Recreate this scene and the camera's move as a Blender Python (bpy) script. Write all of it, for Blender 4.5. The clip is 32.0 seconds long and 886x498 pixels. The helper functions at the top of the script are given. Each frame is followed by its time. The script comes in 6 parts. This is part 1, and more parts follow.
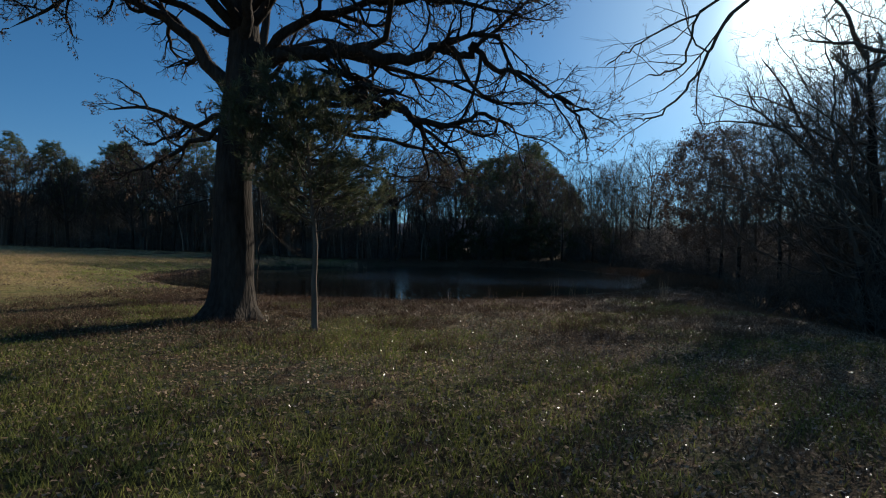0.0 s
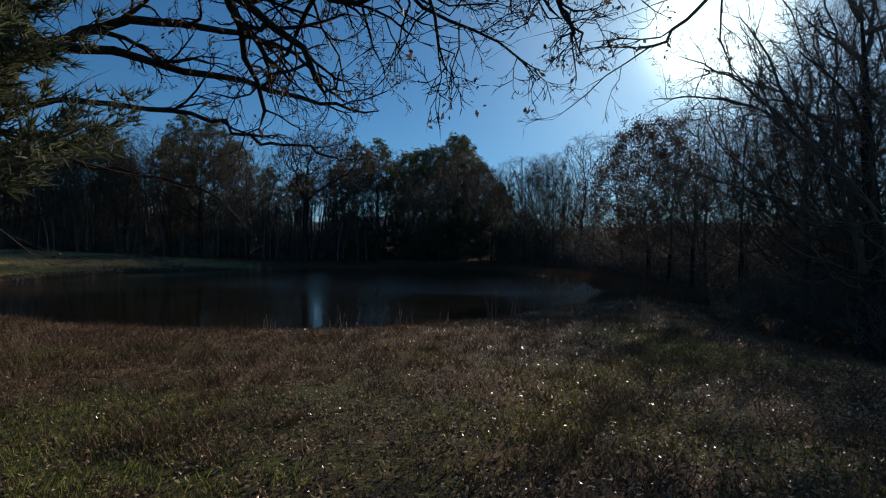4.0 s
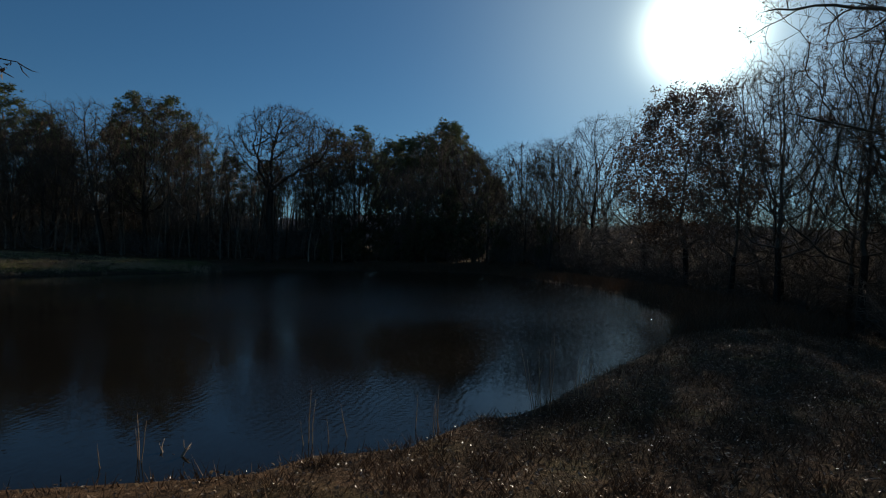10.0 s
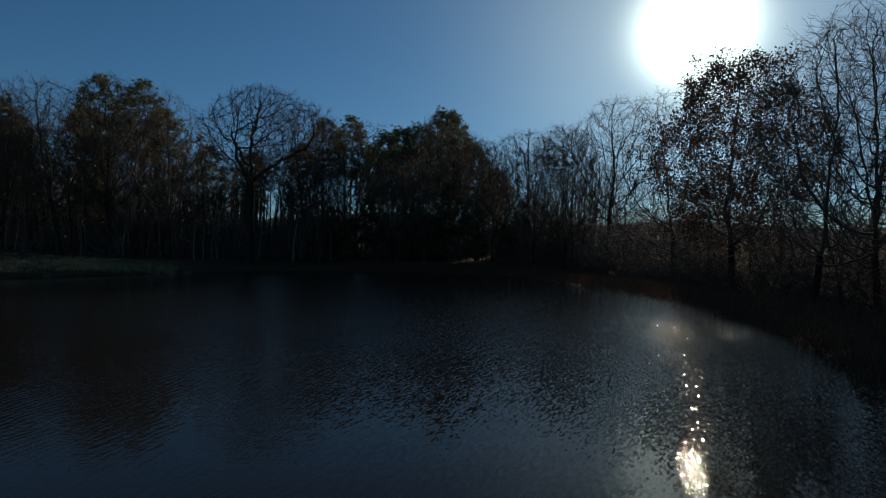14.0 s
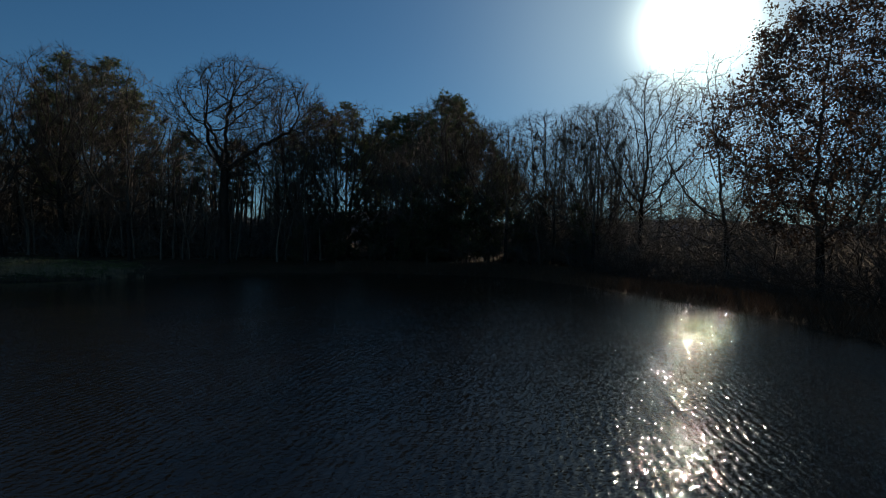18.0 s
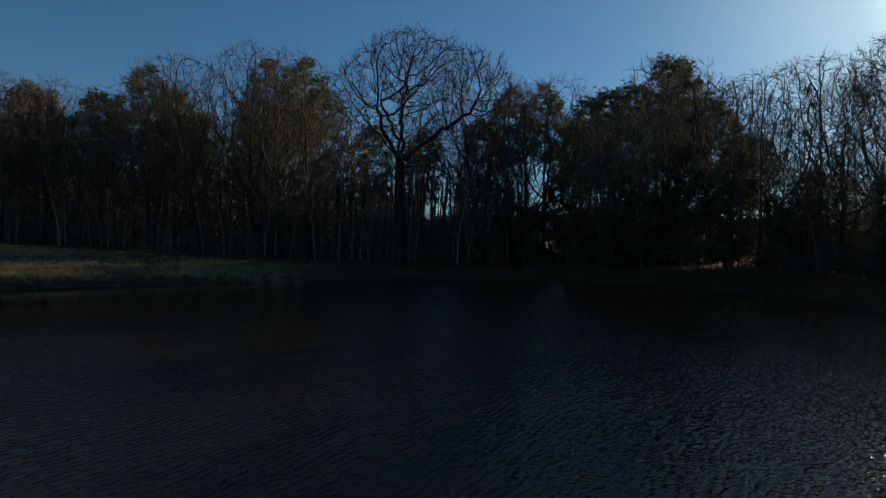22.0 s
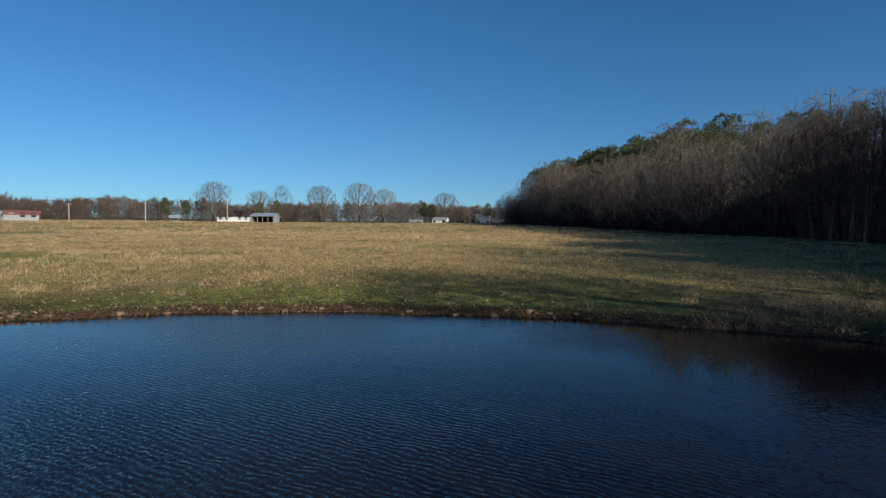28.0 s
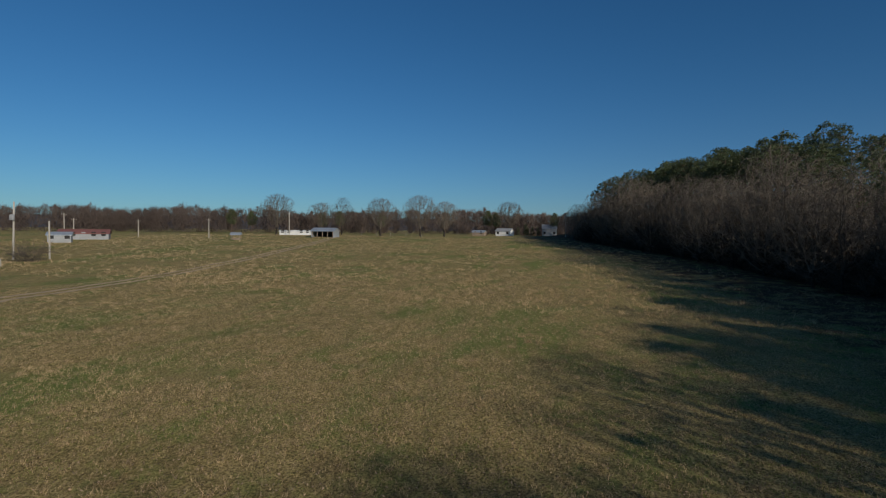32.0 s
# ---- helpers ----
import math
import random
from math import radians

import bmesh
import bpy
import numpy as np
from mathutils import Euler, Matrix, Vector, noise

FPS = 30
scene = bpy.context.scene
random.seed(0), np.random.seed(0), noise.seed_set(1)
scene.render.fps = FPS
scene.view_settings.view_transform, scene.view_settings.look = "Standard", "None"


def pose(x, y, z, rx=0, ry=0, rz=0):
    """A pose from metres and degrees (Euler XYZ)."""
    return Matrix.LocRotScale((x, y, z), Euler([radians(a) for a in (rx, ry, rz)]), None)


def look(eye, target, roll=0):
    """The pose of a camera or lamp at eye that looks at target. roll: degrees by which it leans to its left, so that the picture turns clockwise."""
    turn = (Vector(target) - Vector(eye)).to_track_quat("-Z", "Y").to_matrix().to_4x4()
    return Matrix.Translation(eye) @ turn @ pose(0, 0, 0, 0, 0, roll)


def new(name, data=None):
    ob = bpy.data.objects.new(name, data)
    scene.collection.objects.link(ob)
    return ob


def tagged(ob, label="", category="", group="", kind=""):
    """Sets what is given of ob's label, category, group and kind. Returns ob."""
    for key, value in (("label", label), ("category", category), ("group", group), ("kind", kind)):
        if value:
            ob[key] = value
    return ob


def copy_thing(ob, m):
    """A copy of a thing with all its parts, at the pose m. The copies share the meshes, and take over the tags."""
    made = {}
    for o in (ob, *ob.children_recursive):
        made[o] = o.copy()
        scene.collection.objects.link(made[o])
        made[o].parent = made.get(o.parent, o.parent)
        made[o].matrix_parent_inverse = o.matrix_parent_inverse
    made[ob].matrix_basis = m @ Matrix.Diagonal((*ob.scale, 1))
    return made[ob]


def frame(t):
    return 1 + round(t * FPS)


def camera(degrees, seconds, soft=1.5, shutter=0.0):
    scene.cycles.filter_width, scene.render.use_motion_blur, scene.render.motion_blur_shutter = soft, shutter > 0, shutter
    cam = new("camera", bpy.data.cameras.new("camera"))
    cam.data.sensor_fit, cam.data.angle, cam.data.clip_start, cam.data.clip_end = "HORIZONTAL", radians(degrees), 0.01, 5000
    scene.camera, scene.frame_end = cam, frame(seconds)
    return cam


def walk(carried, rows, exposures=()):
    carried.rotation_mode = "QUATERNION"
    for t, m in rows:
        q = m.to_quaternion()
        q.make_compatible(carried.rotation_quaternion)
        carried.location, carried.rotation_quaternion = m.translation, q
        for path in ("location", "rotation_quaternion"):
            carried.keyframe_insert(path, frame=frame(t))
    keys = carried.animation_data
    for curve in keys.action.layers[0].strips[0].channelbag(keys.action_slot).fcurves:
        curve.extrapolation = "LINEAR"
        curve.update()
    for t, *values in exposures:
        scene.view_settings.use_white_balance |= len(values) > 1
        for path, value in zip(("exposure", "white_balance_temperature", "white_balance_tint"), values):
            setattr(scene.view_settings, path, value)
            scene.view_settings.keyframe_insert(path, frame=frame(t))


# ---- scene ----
cam = camera(78.1, 32.0, 1.15)
EYE, TILT, LEAN = 2.01, 0.30, -0.54
ROWS = [
    (0.0, 0.000, 0.000, 0.000, 0.00, 0.00, -0.00),
    (0.5, 0.126, 0.864, 0.018, 0.05, -0.01, -0.01),
    (1.0, 0.234, 1.710, 0.054, -1.27, -0.03, -0.09),
    (1.5, 0.324, 2.586, 0.084, -2.28, -0.03, -0.12),
    (2.0, 0.414, 3.378, 0.126, -2.30, -0.10, -0.14),
    (2.5, 0.564, 4.194, 0.168, -4.24, -0.12, -0.26),
    (3.0, 0.708, 5.070, 0.144, -6.98, -0.05, -0.16),
    (3.5, 0.894, 5.976, 0.138, -7.31, -0.07, -0.09),
    (4.0, 1.056, 6.912, 0.108, -7.58, -0.15, -0.14),
    (4.5, 1.200, 7.848, 0.066, -7.77, -0.18, -0.16),
    (6.5, 1.746, 11.370, -0.102, -8.68, -0.08, -0.48),
    (7.0, 1.866, 12.216, -0.072, -8.70, -0.10, -0.49),
    (7.5, 1.980, 13.050, -0.024, -8.73, -0.11, -0.48),
    (8.0, 2.100, 13.872, 0.018, -8.73, -0.16, -0.48),
    (8.5, 2.208, 14.640, 0.066, -8.69, -0.16, -0.51),
    (9.0, 2.298, 15.336, 0.078, -8.68, -0.18, -0.53),
    (9.5, 2.376, 15.996, 0.060, -8.72, -0.17, -0.49),
    (10.0, 2.436, 16.650, 0.054, -8.78, -0.18, -0.43),
    (10.5, 2.472, 17.346, 0.060, -8.82, -0.18, -0.46),
    (11.0, 2.502, 18.078, 0.042, -8.70, -0.19, -0.45),
    (11.5, 2.538, 18.822, 0.024, -8.63, -0.22, -0.41),
    (12.0, 2.592, 19.608, 0.018, -8.80, -0.23, -0.44),
    (12.5, 2.670, 20.370, 0.018, -9.20, -0.27, -0.38),
    (13.0, 2.688, 21.120, 0.030, -9.37, -0.30, -0.33),
    (13.5, 2.724, 21.882, 0.012, -9.45, -0.31, -0.34),
    (14.0, 2.706, 22.668, -0.066, -9.47, -0.28, -0.35),
    (14.5, 2.718, 23.514, -0.102, -9.44, -0.30, -0.32),
    (15.0, 2.700, 24.348, -0.150, -9.48, -0.33, -0.32),
    (15.5, 2.706, 25.170, -0.204, -9.54, -0.36, -0.28),
    (17.5, 3.354, 28.818, -0.108, -9.36, -0.42, -0.14),
    (18.0, 3.528, 29.802, -0.120, -9.32, -0.43, -0.19),
    (18.5, 3.738, 30.792, -0.126, -9.26, -0.43, -0.22),
    (19.0, 3.930, 31.824, -0.144, -9.25, -0.37, -0.19),
    (19.5, 4.188, 32.958, -0.054, -6.36, -0.53, -0.09),
    (20.0, 4.314, 34.350, 0.078, 2.35, -0.76, -0.12),
    (20.5, 4.452, 35.490, 0.084, 6.60, -0.78, -0.17),
    (21.0, 4.506, 36.576, 0.072, 9.23, -0.78, -0.22),
    (21.5, 4.548, 37.620, 0.060, 10.99, -0.77, -0.13),
    (22.0, 4.470, 38.622, 0.030, 12.00, -0.71, -0.12),
    (22.5, 4.404, 39.624, 0.054, 12.48, -0.68, -0.15),
    (23.0, 4.296, 40.752, 0.018, 15.08, -0.65, -0.10),
    (23.5, 4.260, 42.126, 0.144, 20.98, -0.80, -0.17),
    (24.0, 4.146, 43.410, 0.234, 29.16, -0.96, -0.19),
    (24.5, 3.599, 44.742, 0.133, 38.06, -0.93, -0.05),
    (25.0, 2.764, 45.922, 0.068, 48.03, -0.89, 0.12),
    (25.5, 1.907, 47.009, 0.025, 60.54, -0.89, 0.19),
    (26.0, 1.008, 47.923, 0.011, 73.72, -0.95, 0.16),
    (26.5, 0.144, 48.722, 0.032, 85.41, -1.04, 0.14),
    (28.5, -3.509, 49.675, 1.184, 104.60, -1.06, -0.08),
    (29.0, -4.453, 49.534, 1.863, 101.52, -0.98, -0.17),
    (29.5, -5.479, 49.394, 2.707, 100.30, -0.95, -0.24),
    (30.0, -6.554, 49.270, 3.642, 99.59, -0.94, -0.29),
    (30.5, -7.630, 49.170, 4.602, 99.21, -0.97, -0.37),
    (31.0, -8.796, 48.997, 5.553, 101.03, -1.01, -0.46),
    (31.5, -10.029, 48.815, 6.439, 106.26, -1.18, -0.44),
    (32.0, -11.345, 48.599, 7.307, 110.43, -1.35, -0.47),
]
walk(cam, [(t, pose(0, 0, EYE, TILT, LEAN, 0) @ pose(x, y, z, 90 + pitch, roll, yaw)) for t, x, y, z, yaw, pitch, roll in ROWS],
     [(0.0, 0.6, 6500, 10), (1.0, 0.55, 6500, 10), (2.0, 0.57, 6500, 10), (3.0, 0.52, 6600, 10), (4.0, 0.4, 6600, 10), (7.0, 0.06, 6700, 10), (9.0, 0.0, 7000, 10), (13.0, -0.05, 7200, 10), (19.0, -0.05, 7200, 10), (20.5, 0.1, 7400, 10), (22.0, 0.5, 7800, 10), (23.0, 0.95, 7800, 10),
      (24.0, 1.35, 7700, 10), (25.0, 1.65, 7400, 10), (26.0, 1.7, 6800, 10), (26.6, 1.6, 6600, 10), (28.5, 0.5, 6200, 10), (29.0, 0.5, 6200, 10), (30.0, 0.5, 6200, 10), (31.0, 0.22, 6100, 10), (32.0, -0.07, 6100, 10)])

# ---- light: one low winter sun, clear sky ----
SUN_AZ, SUN_EL = radians(34.0), radians(20.5)
SUN_DIR = Vector((math.sin(SUN_AZ) * math.cos(SUN_EL), math.cos(SUN_AZ) * math.cos(SUN_EL), math.sin(SUN_EL)))
sun = new("sun", bpy.data.lights.new("sun", "SUN"))
sun.data.energy, sun.data.angle, sun.data.color = 3.7, radians(0.6), (1.0, 0.9, 0.76)
sun.matrix_world = look(SUN_DIR * 200, (0, 0, 0))

world = bpy.data.worlds.new("clear_winter_sky")
scene.world = world
world.use_nodes = True
wn, wl = world.node_tree.nodes, world.node_tree.links
wn.clear()
w_out, w_bg, w_sky = wn.new("ShaderNodeOutputWorld"), wn.new("ShaderNodeBackground"), wn.new("ShaderNodeTexSky")
w_sky.sky_type, w_sky.sun_disc = "NISHITA", False
w_sky.sun_elevation, w_sky.sun_rotation = SUN_EL, SUN_AZ
w_sky.air_density, w_sky.dust_density, w_sky.ozone_density = 1.0, 0.05, 2.0
w_bg.inputs["Strength"].default_value = 0.052
w_tc, w_dot = wn.new("ShaderNodeTexCoord"), wn.new("ShaderNodeVectorMath")
w_dot.operation, w_dot.inputs[1].default_value = "DOT_PRODUCT", SUN_DIR
wl.new(w_tc.outputs["Generated"], w_dot.inputs[0])


def w_halo(power, gain):
    """Glow put into the sky colour round the sun: aureole and lens glare."""
    cl, po, mu = wn.new("ShaderNodeMath"), wn.new("ShaderNodeMath"), wn.new("ShaderNodeMath")
    cl.operation, po.operation, mu.operation = "MAXIMUM", "POWER", "MULTIPLY"
    cl.inputs[1].default_value, po.inputs[1].default_value, mu.inputs[1].default_value = 0.0, power, gain
    wl.new(w_dot.outputs["Value"], cl.inputs[0])
    wl.new(cl.outputs[0], po.inputs[0])
    wl.new(po.outputs[0], mu.inputs[0])
    return mu


w_a, w_b, w_c = w_halo(480, 80.0), w_halo(30, 6.3), w_halo(7, 0.8)
w_sum, w_mix = wn.new("ShaderNodeMath"), wn.new("ShaderNodeVectorMath")
w_sum.operation, w_mix.operation = "ADD", "ADD"
w_two = wn.new("ShaderNodeMath")
w_two.operation = "ADD"
wl.new(w_b.outputs[0], w_two.inputs[0])
wl.new(w_c.outputs[0], w_two.inputs[1])
w_cap, w_pale = wn.new("ShaderNodeMath"), wn.new("ShaderNodeVectorMath")
w_cap.operation, w_cap.inputs[1].default_value = "MINIMUM", 20.0
w_pale.operation, w_pale.inputs[1].default_value = "MULTIPLY", (0.85, 1.0, 0.92)
wl.new(w_a.outputs[0], w_cap.inputs[0])
wl.new(w_cap.outputs[0], w_sum.inputs[0])
wl.new(w_two.outputs[0], w_sum.inputs[1])
wl.new(w_sum.outputs[0], w_pale.inputs[0])
w_tint = wn.new("ShaderNodeVectorMath")
w_tint.operation, w_tint.inputs[1].default_value = "MULTIPLY", (0.335, 0.765, 1.09)
wl.new(w_sky.outputs[0], w_tint.inputs[0])
wl.new(w_tint.outputs[0], w_mix.inputs[0])
wl.new(w_pale.outputs[0], w_mix.inputs[1])
# pale haze low over the horizon
w_sep, w_low, w_pow, w_haze, w_all = wn.new("ShaderNodeSeparateXYZ"), wn.new("ShaderNodeMath"), wn.new("ShaderNodeMath"), wn.new("ShaderNodeVectorMath"), wn.new("ShaderNodeVectorMath")
w_low.operation, w_pow.operation, w_haze.operation, w_all.operation = "SUBTRACT", "POWER", "SCALE", "ADD"
w_low.use_clamp, w_low.inputs[0].default_value, w_pow.inputs[1].default_value = True, 1.0, 11.0
w_haze.inputs[0].default_value = (1.3, 0.0, 0.9)
wl.new(w_tc.outputs["Generated"], w_sep.inputs[0])
wl.new(w_sep.outputs["Z"], w_low.inputs[1])
wl.new(w_low.outputs[0], w_pow.inputs[0])
wl.new(w_pow.outputs[0], w_haze.inputs["Scale"])
wl.new(w_mix.outputs[0], w_all.inputs[0])
wl.new(w_haze.outputs[0], w_all.inputs[1])
wl.new(w_all.outputs[0], w_bg.inputs["Color"])
wl.new(w_bg.outputs[0], w_out.inputs["Surface"])


# ---- materials ----
def material(name, colour, rough=0.9, spec=0.3, scale=6.0, vary=0.35, bump=0.0, bump_scale=30.0, metal=0.0, per_object=0.0, per_island=0.0, stretch=(1, 1, 1), translucent=0.0, colour2=None):
    m = bpy.data.materials.new(name)
    m.use_nodes = True
    nt = m.node_tree
    n, l = nt.nodes, nt.links
    b = n["Principled BSDF"]
    b.inputs["Roughness"].default_value, b.inputs["Metallic"].default_value = rough, metal
    b.inputs["Specular IOR Level"].default_value = spec
    tc, mp = n.new("ShaderNodeTexCoord"), n.new("ShaderNodeMapping")
    mp.inputs["Scale"].default_value = stretch
    l.new(tc.outputs["Object"], mp.inputs[0])
    no, no2, mix, hsv = n.new("ShaderNodeTexNoise"), n.new("ShaderNodeTexNoise"), n.new("ShaderNodeMix"), n.new("ShaderNodeHueSaturation")
    no.inputs["Scale"].default_value, no.inputs["Detail"].default_value = scale, 5.0
    no2.inputs["Scale"].default_value, no2.inputs["Detail"].default_value = scale * 0.17, 2.0
    l.new(mp.outputs[0], no.inputs["Vector"])
    l.new(mp.outputs[0], no2.inputs["Vector"])
    mix.data_type = "RGBA"
    c2 = colour2 if colour2 else tuple(c * (1 - vary) for c in colour)
    c1 = colour if colour2 else tuple(min(1, c * (1 + vary)) for c in colour)
    mix.inputs[6].default_value, mix.inputs[7].default_value = (*c2, 1), (*c1, 1)
    ramp = n.new("ShaderNodeMapRange")
    ramp.inputs[1].default_value, ramp.inputs[2].default_value = 0.3, 0.7
    ad = n.new("ShaderNodeMath")
    ad.operation = "ADD"
    l.new(no.outputs[0], ad.inputs[0])
    l.new(no2.outputs[0], ad.inputs[1])
    ha = n.new("ShaderNodeMath")
    ha.operation, ha.inputs[1].default_value = "MULTIPLY", 0.5
    l.new(ad.outputs[0], ha.inputs[0])
    l.new(ha.outputs[0], ramp.inputs[0])
    l.new(ramp.outputs[0], mix.inputs[0])
    l.new(mix.outputs[2], hsv.inputs["Color"])
    src, amount = None, 0.0
    if per_object:
        src, amount = n.new("ShaderNodeObjectInfo").outputs["Random"], per_object
    elif per_island:
        src, amount = n.new("ShaderNodeNewGeometry").outputs["Random Per Island"], per_island
    if src:
        mr = n.new("ShaderNodeMapRange")
        mr.inputs[3].default_value, mr.inputs[4].default_value = 1 - amount, 1 + amount
        l.new(src, mr.inputs[0])
        l.new(mr.outputs[0], hsv.inputs["Value"])
    l.new(hsv.outputs[0], b.inputs["Base Color"])
    if bump:
        nb, bp = n.new("ShaderNodeTexNoise"), n.new("ShaderNodeBump")
        nb.inputs["Scale"].default_value, nb.inputs["Detail"].default_value = bump_scale, 4.0
        bp.inputs["Strength"].default_value, bp.inputs["Distance"].default_value = 0.8, bump
        l.new(mp.outputs[0], nb.inputs["Vector"])
        l.new(nb.outputs[0], bp.inputs["Height"])
        l.new(bp.outputs[0], b.inputs["Normal"])
    if translucent:
        tr, ms = n.new("ShaderNodeBsdfTranslucent"), n.new("ShaderNodeMixShader")
        ms.inputs[0].default_value = translucent
        l.new(hsv.outputs[0], tr.inputs["Color"])
        l.new(b.outputs[0], ms.inputs[1])
        l.new(tr.outputs[0], ms.inputs[2])
        l.new(ms.outputs[0], n["Material Output"].inputs["Surface"])
    return m


M_BARK = material("oak_bark", (0.042, 0.034, 0.027), 0.95, 0.12, 16, 0.75, 0.07, 20, stretch=(1, 1, 0.22))
M_TWIG = material("grey_brown_twig", (0.1, 0.082, 0.063), 0.9, 0.2, 3, 0.3, per_object=0.25)
# also on the east thicket, where the paler tone stands for sun glare
M_GREYTWIG = material("pale_grey_twig", (0.13, 0.107, 0.08), 0.9, 0.2, 3, 0.3, per_object=0.3)
M_PINEBARK = material("pine_bark", (0.17, 0.11, 0.08), 0.95, 0.1, 8, 0.4, 0.02, 12, stretch=(1, 1, 0.3))
M_NEEDLE = material("pine_needle", (0.105, 0.125, 0.052), 0.6, 0.3, 2, 0.4, per_island=0.45, translucent=0.3)
M_CEDAR = material("cedar_foliage", (0.098, 0.108, 0.056), 0.7, 0.3, 2, 0.4, per_island=0.45, translucent=0.35)
M_BROWNLEAF = material("dead_oak_leaf", (0.11, 0.072, 0.05), 0.7, 0.3, 3, 0.4, per_island=0.4, translucent=0.3)
M_LITTER = material("leaf_litter", (0.28, 0.2, 0.125), 0.75, 0.2, 5, 0.4, per_island=0.6, translucent=0.3)
M_DRYGRASS = material("dry_grass", (0.45, 0.32, 0.17), 0.8, 0.25, 0.8, 0.3, per_island=0.6, translucent=0.3)
M_DEADGRASS = material("withered_bank_grass", (0.115, 0.07, 0.041), 0.85, 0.2, 0.8, 0.3, per_island=0.5, translucent=0.08)
M_PASTUREGREEN = material("pasture_green", (0.2, 0.225, 0.046), 0.75, 0.3, 0.8, 0.35, per_island=0.5, translucent=0.35)
M_GREENGRASS = material("green_grass", (0.145, 0.155, 0.04), 0.75, 0.3, 0.8, 0.35, per_island=0.5, translucent=0.45)
M_REED = material("dry_reed", (0.40, 0.27, 0.16), 0.8, 0.25, 4, 0.3, per_island=0.3, translucent=0.2)
M_ROCK = material("bank_stone", (0.17, 0.12, 0.08), 0.9, 0.2, 7, 0.4, 0.02, 9, per_object=0.3)
M_WHITEPAINT = material("white_painted_boards", (0.6, 0.59, 0.56), 0.7, 0.3, 2, 0.12)
M_METALROOF = material("galvanised_roof", (0.42, 0.45, 0.47), 0.45, 0.5, 1.5, 0.2, metal=0.5)
M_REDROOF = material("red_metal_roof", (0.2, 0.085, 0.07), 0.7, 0.3, 1.5, 0.25)
M_GREYWALL = material("grey_siding", (0.27, 0.27, 0.265), 0.8, 0.3, 2, 0.2)
M_DARK = material("dark_opening", (0.03, 0.028, 0.026), 0.8, 0.2, 2, 0.2)
M_POLE = material("weathered_pole", (0.40, 0.36, 0.30), 0.9, 0.2, 4, 0.25, stretch=(1, 1, 0.1))
M_OLDWOOD = material("old_wood", (0.25, 0.19, 0.14), 0.9, 0.2, 4, 0.3, stretch=(1, 1, 0.15))
# distance haze put into the hills' base colour as blue-grey
M_HILL = material("hazed_wooded_hill", (0.09, 0.10, 0.12), 1.0, 0.0, 0.02, 0.15)
M_WETLEAF = material("glossy_fallen_leaf", (0.24, 0.165, 0.105), 0.36, 0.5, 5, 0.4, per_island=0.5)
M_DARKTWIG = material("dark_brown_twig", (0.066, 0.049, 0.037), 0.9, 0.2, 3, 0.3, per_object=0.3)
# darker copy of the thicket stem: shade at the wood's foot put into its colour
M_SHADEBRUSH = material("shade_dark_stem", (0.052, 0.039, 0.029), 0.95, 0.1, 0.3, 0.4, per_island=0.5)
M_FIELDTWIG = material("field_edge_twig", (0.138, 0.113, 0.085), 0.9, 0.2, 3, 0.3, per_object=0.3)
M_PALESTEM = material("pale_young_bark", (0.2, 0.165, 0.125), 0.9, 0.2, 5, 0.35, per_object=0.5, stretch=(1, 1, 0.3))
M_CEDARBARK = material("cedar_bark", (0.15, 0.115, 0.085), 0.95, 0.15, 9, 0.5, 0.02, 25, stretch=(1, 1, 0.2))
M_BRUSH = material("thicket_stem", (0.17, 0.148, 0.122), 0.95, 0.1, 0.3, 0.4, per_island=0.5)
M_FARBRUSH = material("far_twig", (0.122, 0.092, 0.074), 0.95, 0.1, 0.05, 0.35, per_island=0.35)


# ---- small mesh tools ----
def part(name, bm_or_mesh, mat, parent=None, label=""):
    if isinstance(bm_or_mesh, bmesh.types.BMesh):
        me = bpy.data.meshes.new(name)
        bm_or_mesh.to_mesh(me)
        bm_or_mesh.free()
    else:
        me = bm_or_mesh
    if not me.materials:
        me.materials.append(mat)
    ob = new(name, me)
    if parent:
        ob.parent = parent
    if label:
        ob["label"] = label
    return ob


def mesh_from(verts, faces, name="mesh", smooth=False):
    me = bpy.data.meshes.new(name)
    v = np.asarray(verts, dtype=np.float32)
    me.vertices.add(len(v))
    me.vertices.foreach_set("co", v.ravel())
    if isinstance(faces, np.ndarray):
        k = faces.shape[1]
        starts = np.arange(0, len(faces) * k, k, dtype=np.int32)
        idx = faces.astype(np.int32).ravel()
    else:
        sizes = np.fromiter((len(f) for f in faces), dtype=np.int32, count=len(faces))
        starts = np.concatenate([[0], np.cumsum(sizes)[:-1]]).astype(np.int32)
        idx = np.fromiter((i for f in faces for i in f), dtype=np.int32, count=int(sizes.sum()))
    me.loops.add(len(idx))
    me.loops.foreach_set("vertex_index", idx)
    me.polygons.add(len(starts))
    me.polygons.foreach_set("loop_start", starts)
    if smooth:
        me.polygons.foreach_set("use_smooth", np.ones(len(starts), dtype=bool))
    me.update(calc_edges=True)
    return me


def box(bm, x0, y0, z0, x1, y1, z1, bevel=0.0):
    g = bmesh.ops.create_cube(bm, size=1.0, matrix=Matrix.LocRotScale(((x0 + x1) / 2, (y0 + y1) / 2, (z0 + z1) / 2), None, (x1 - x0, y1 - y0, z1 - z0)))
    if bevel:
        edges = list({e for v in g["verts"] for e in v.link_edges})
        bmesh.ops.bevel(bm, geom=edges, offset=bevel, segments=1, affect="EDGES")
    return bm


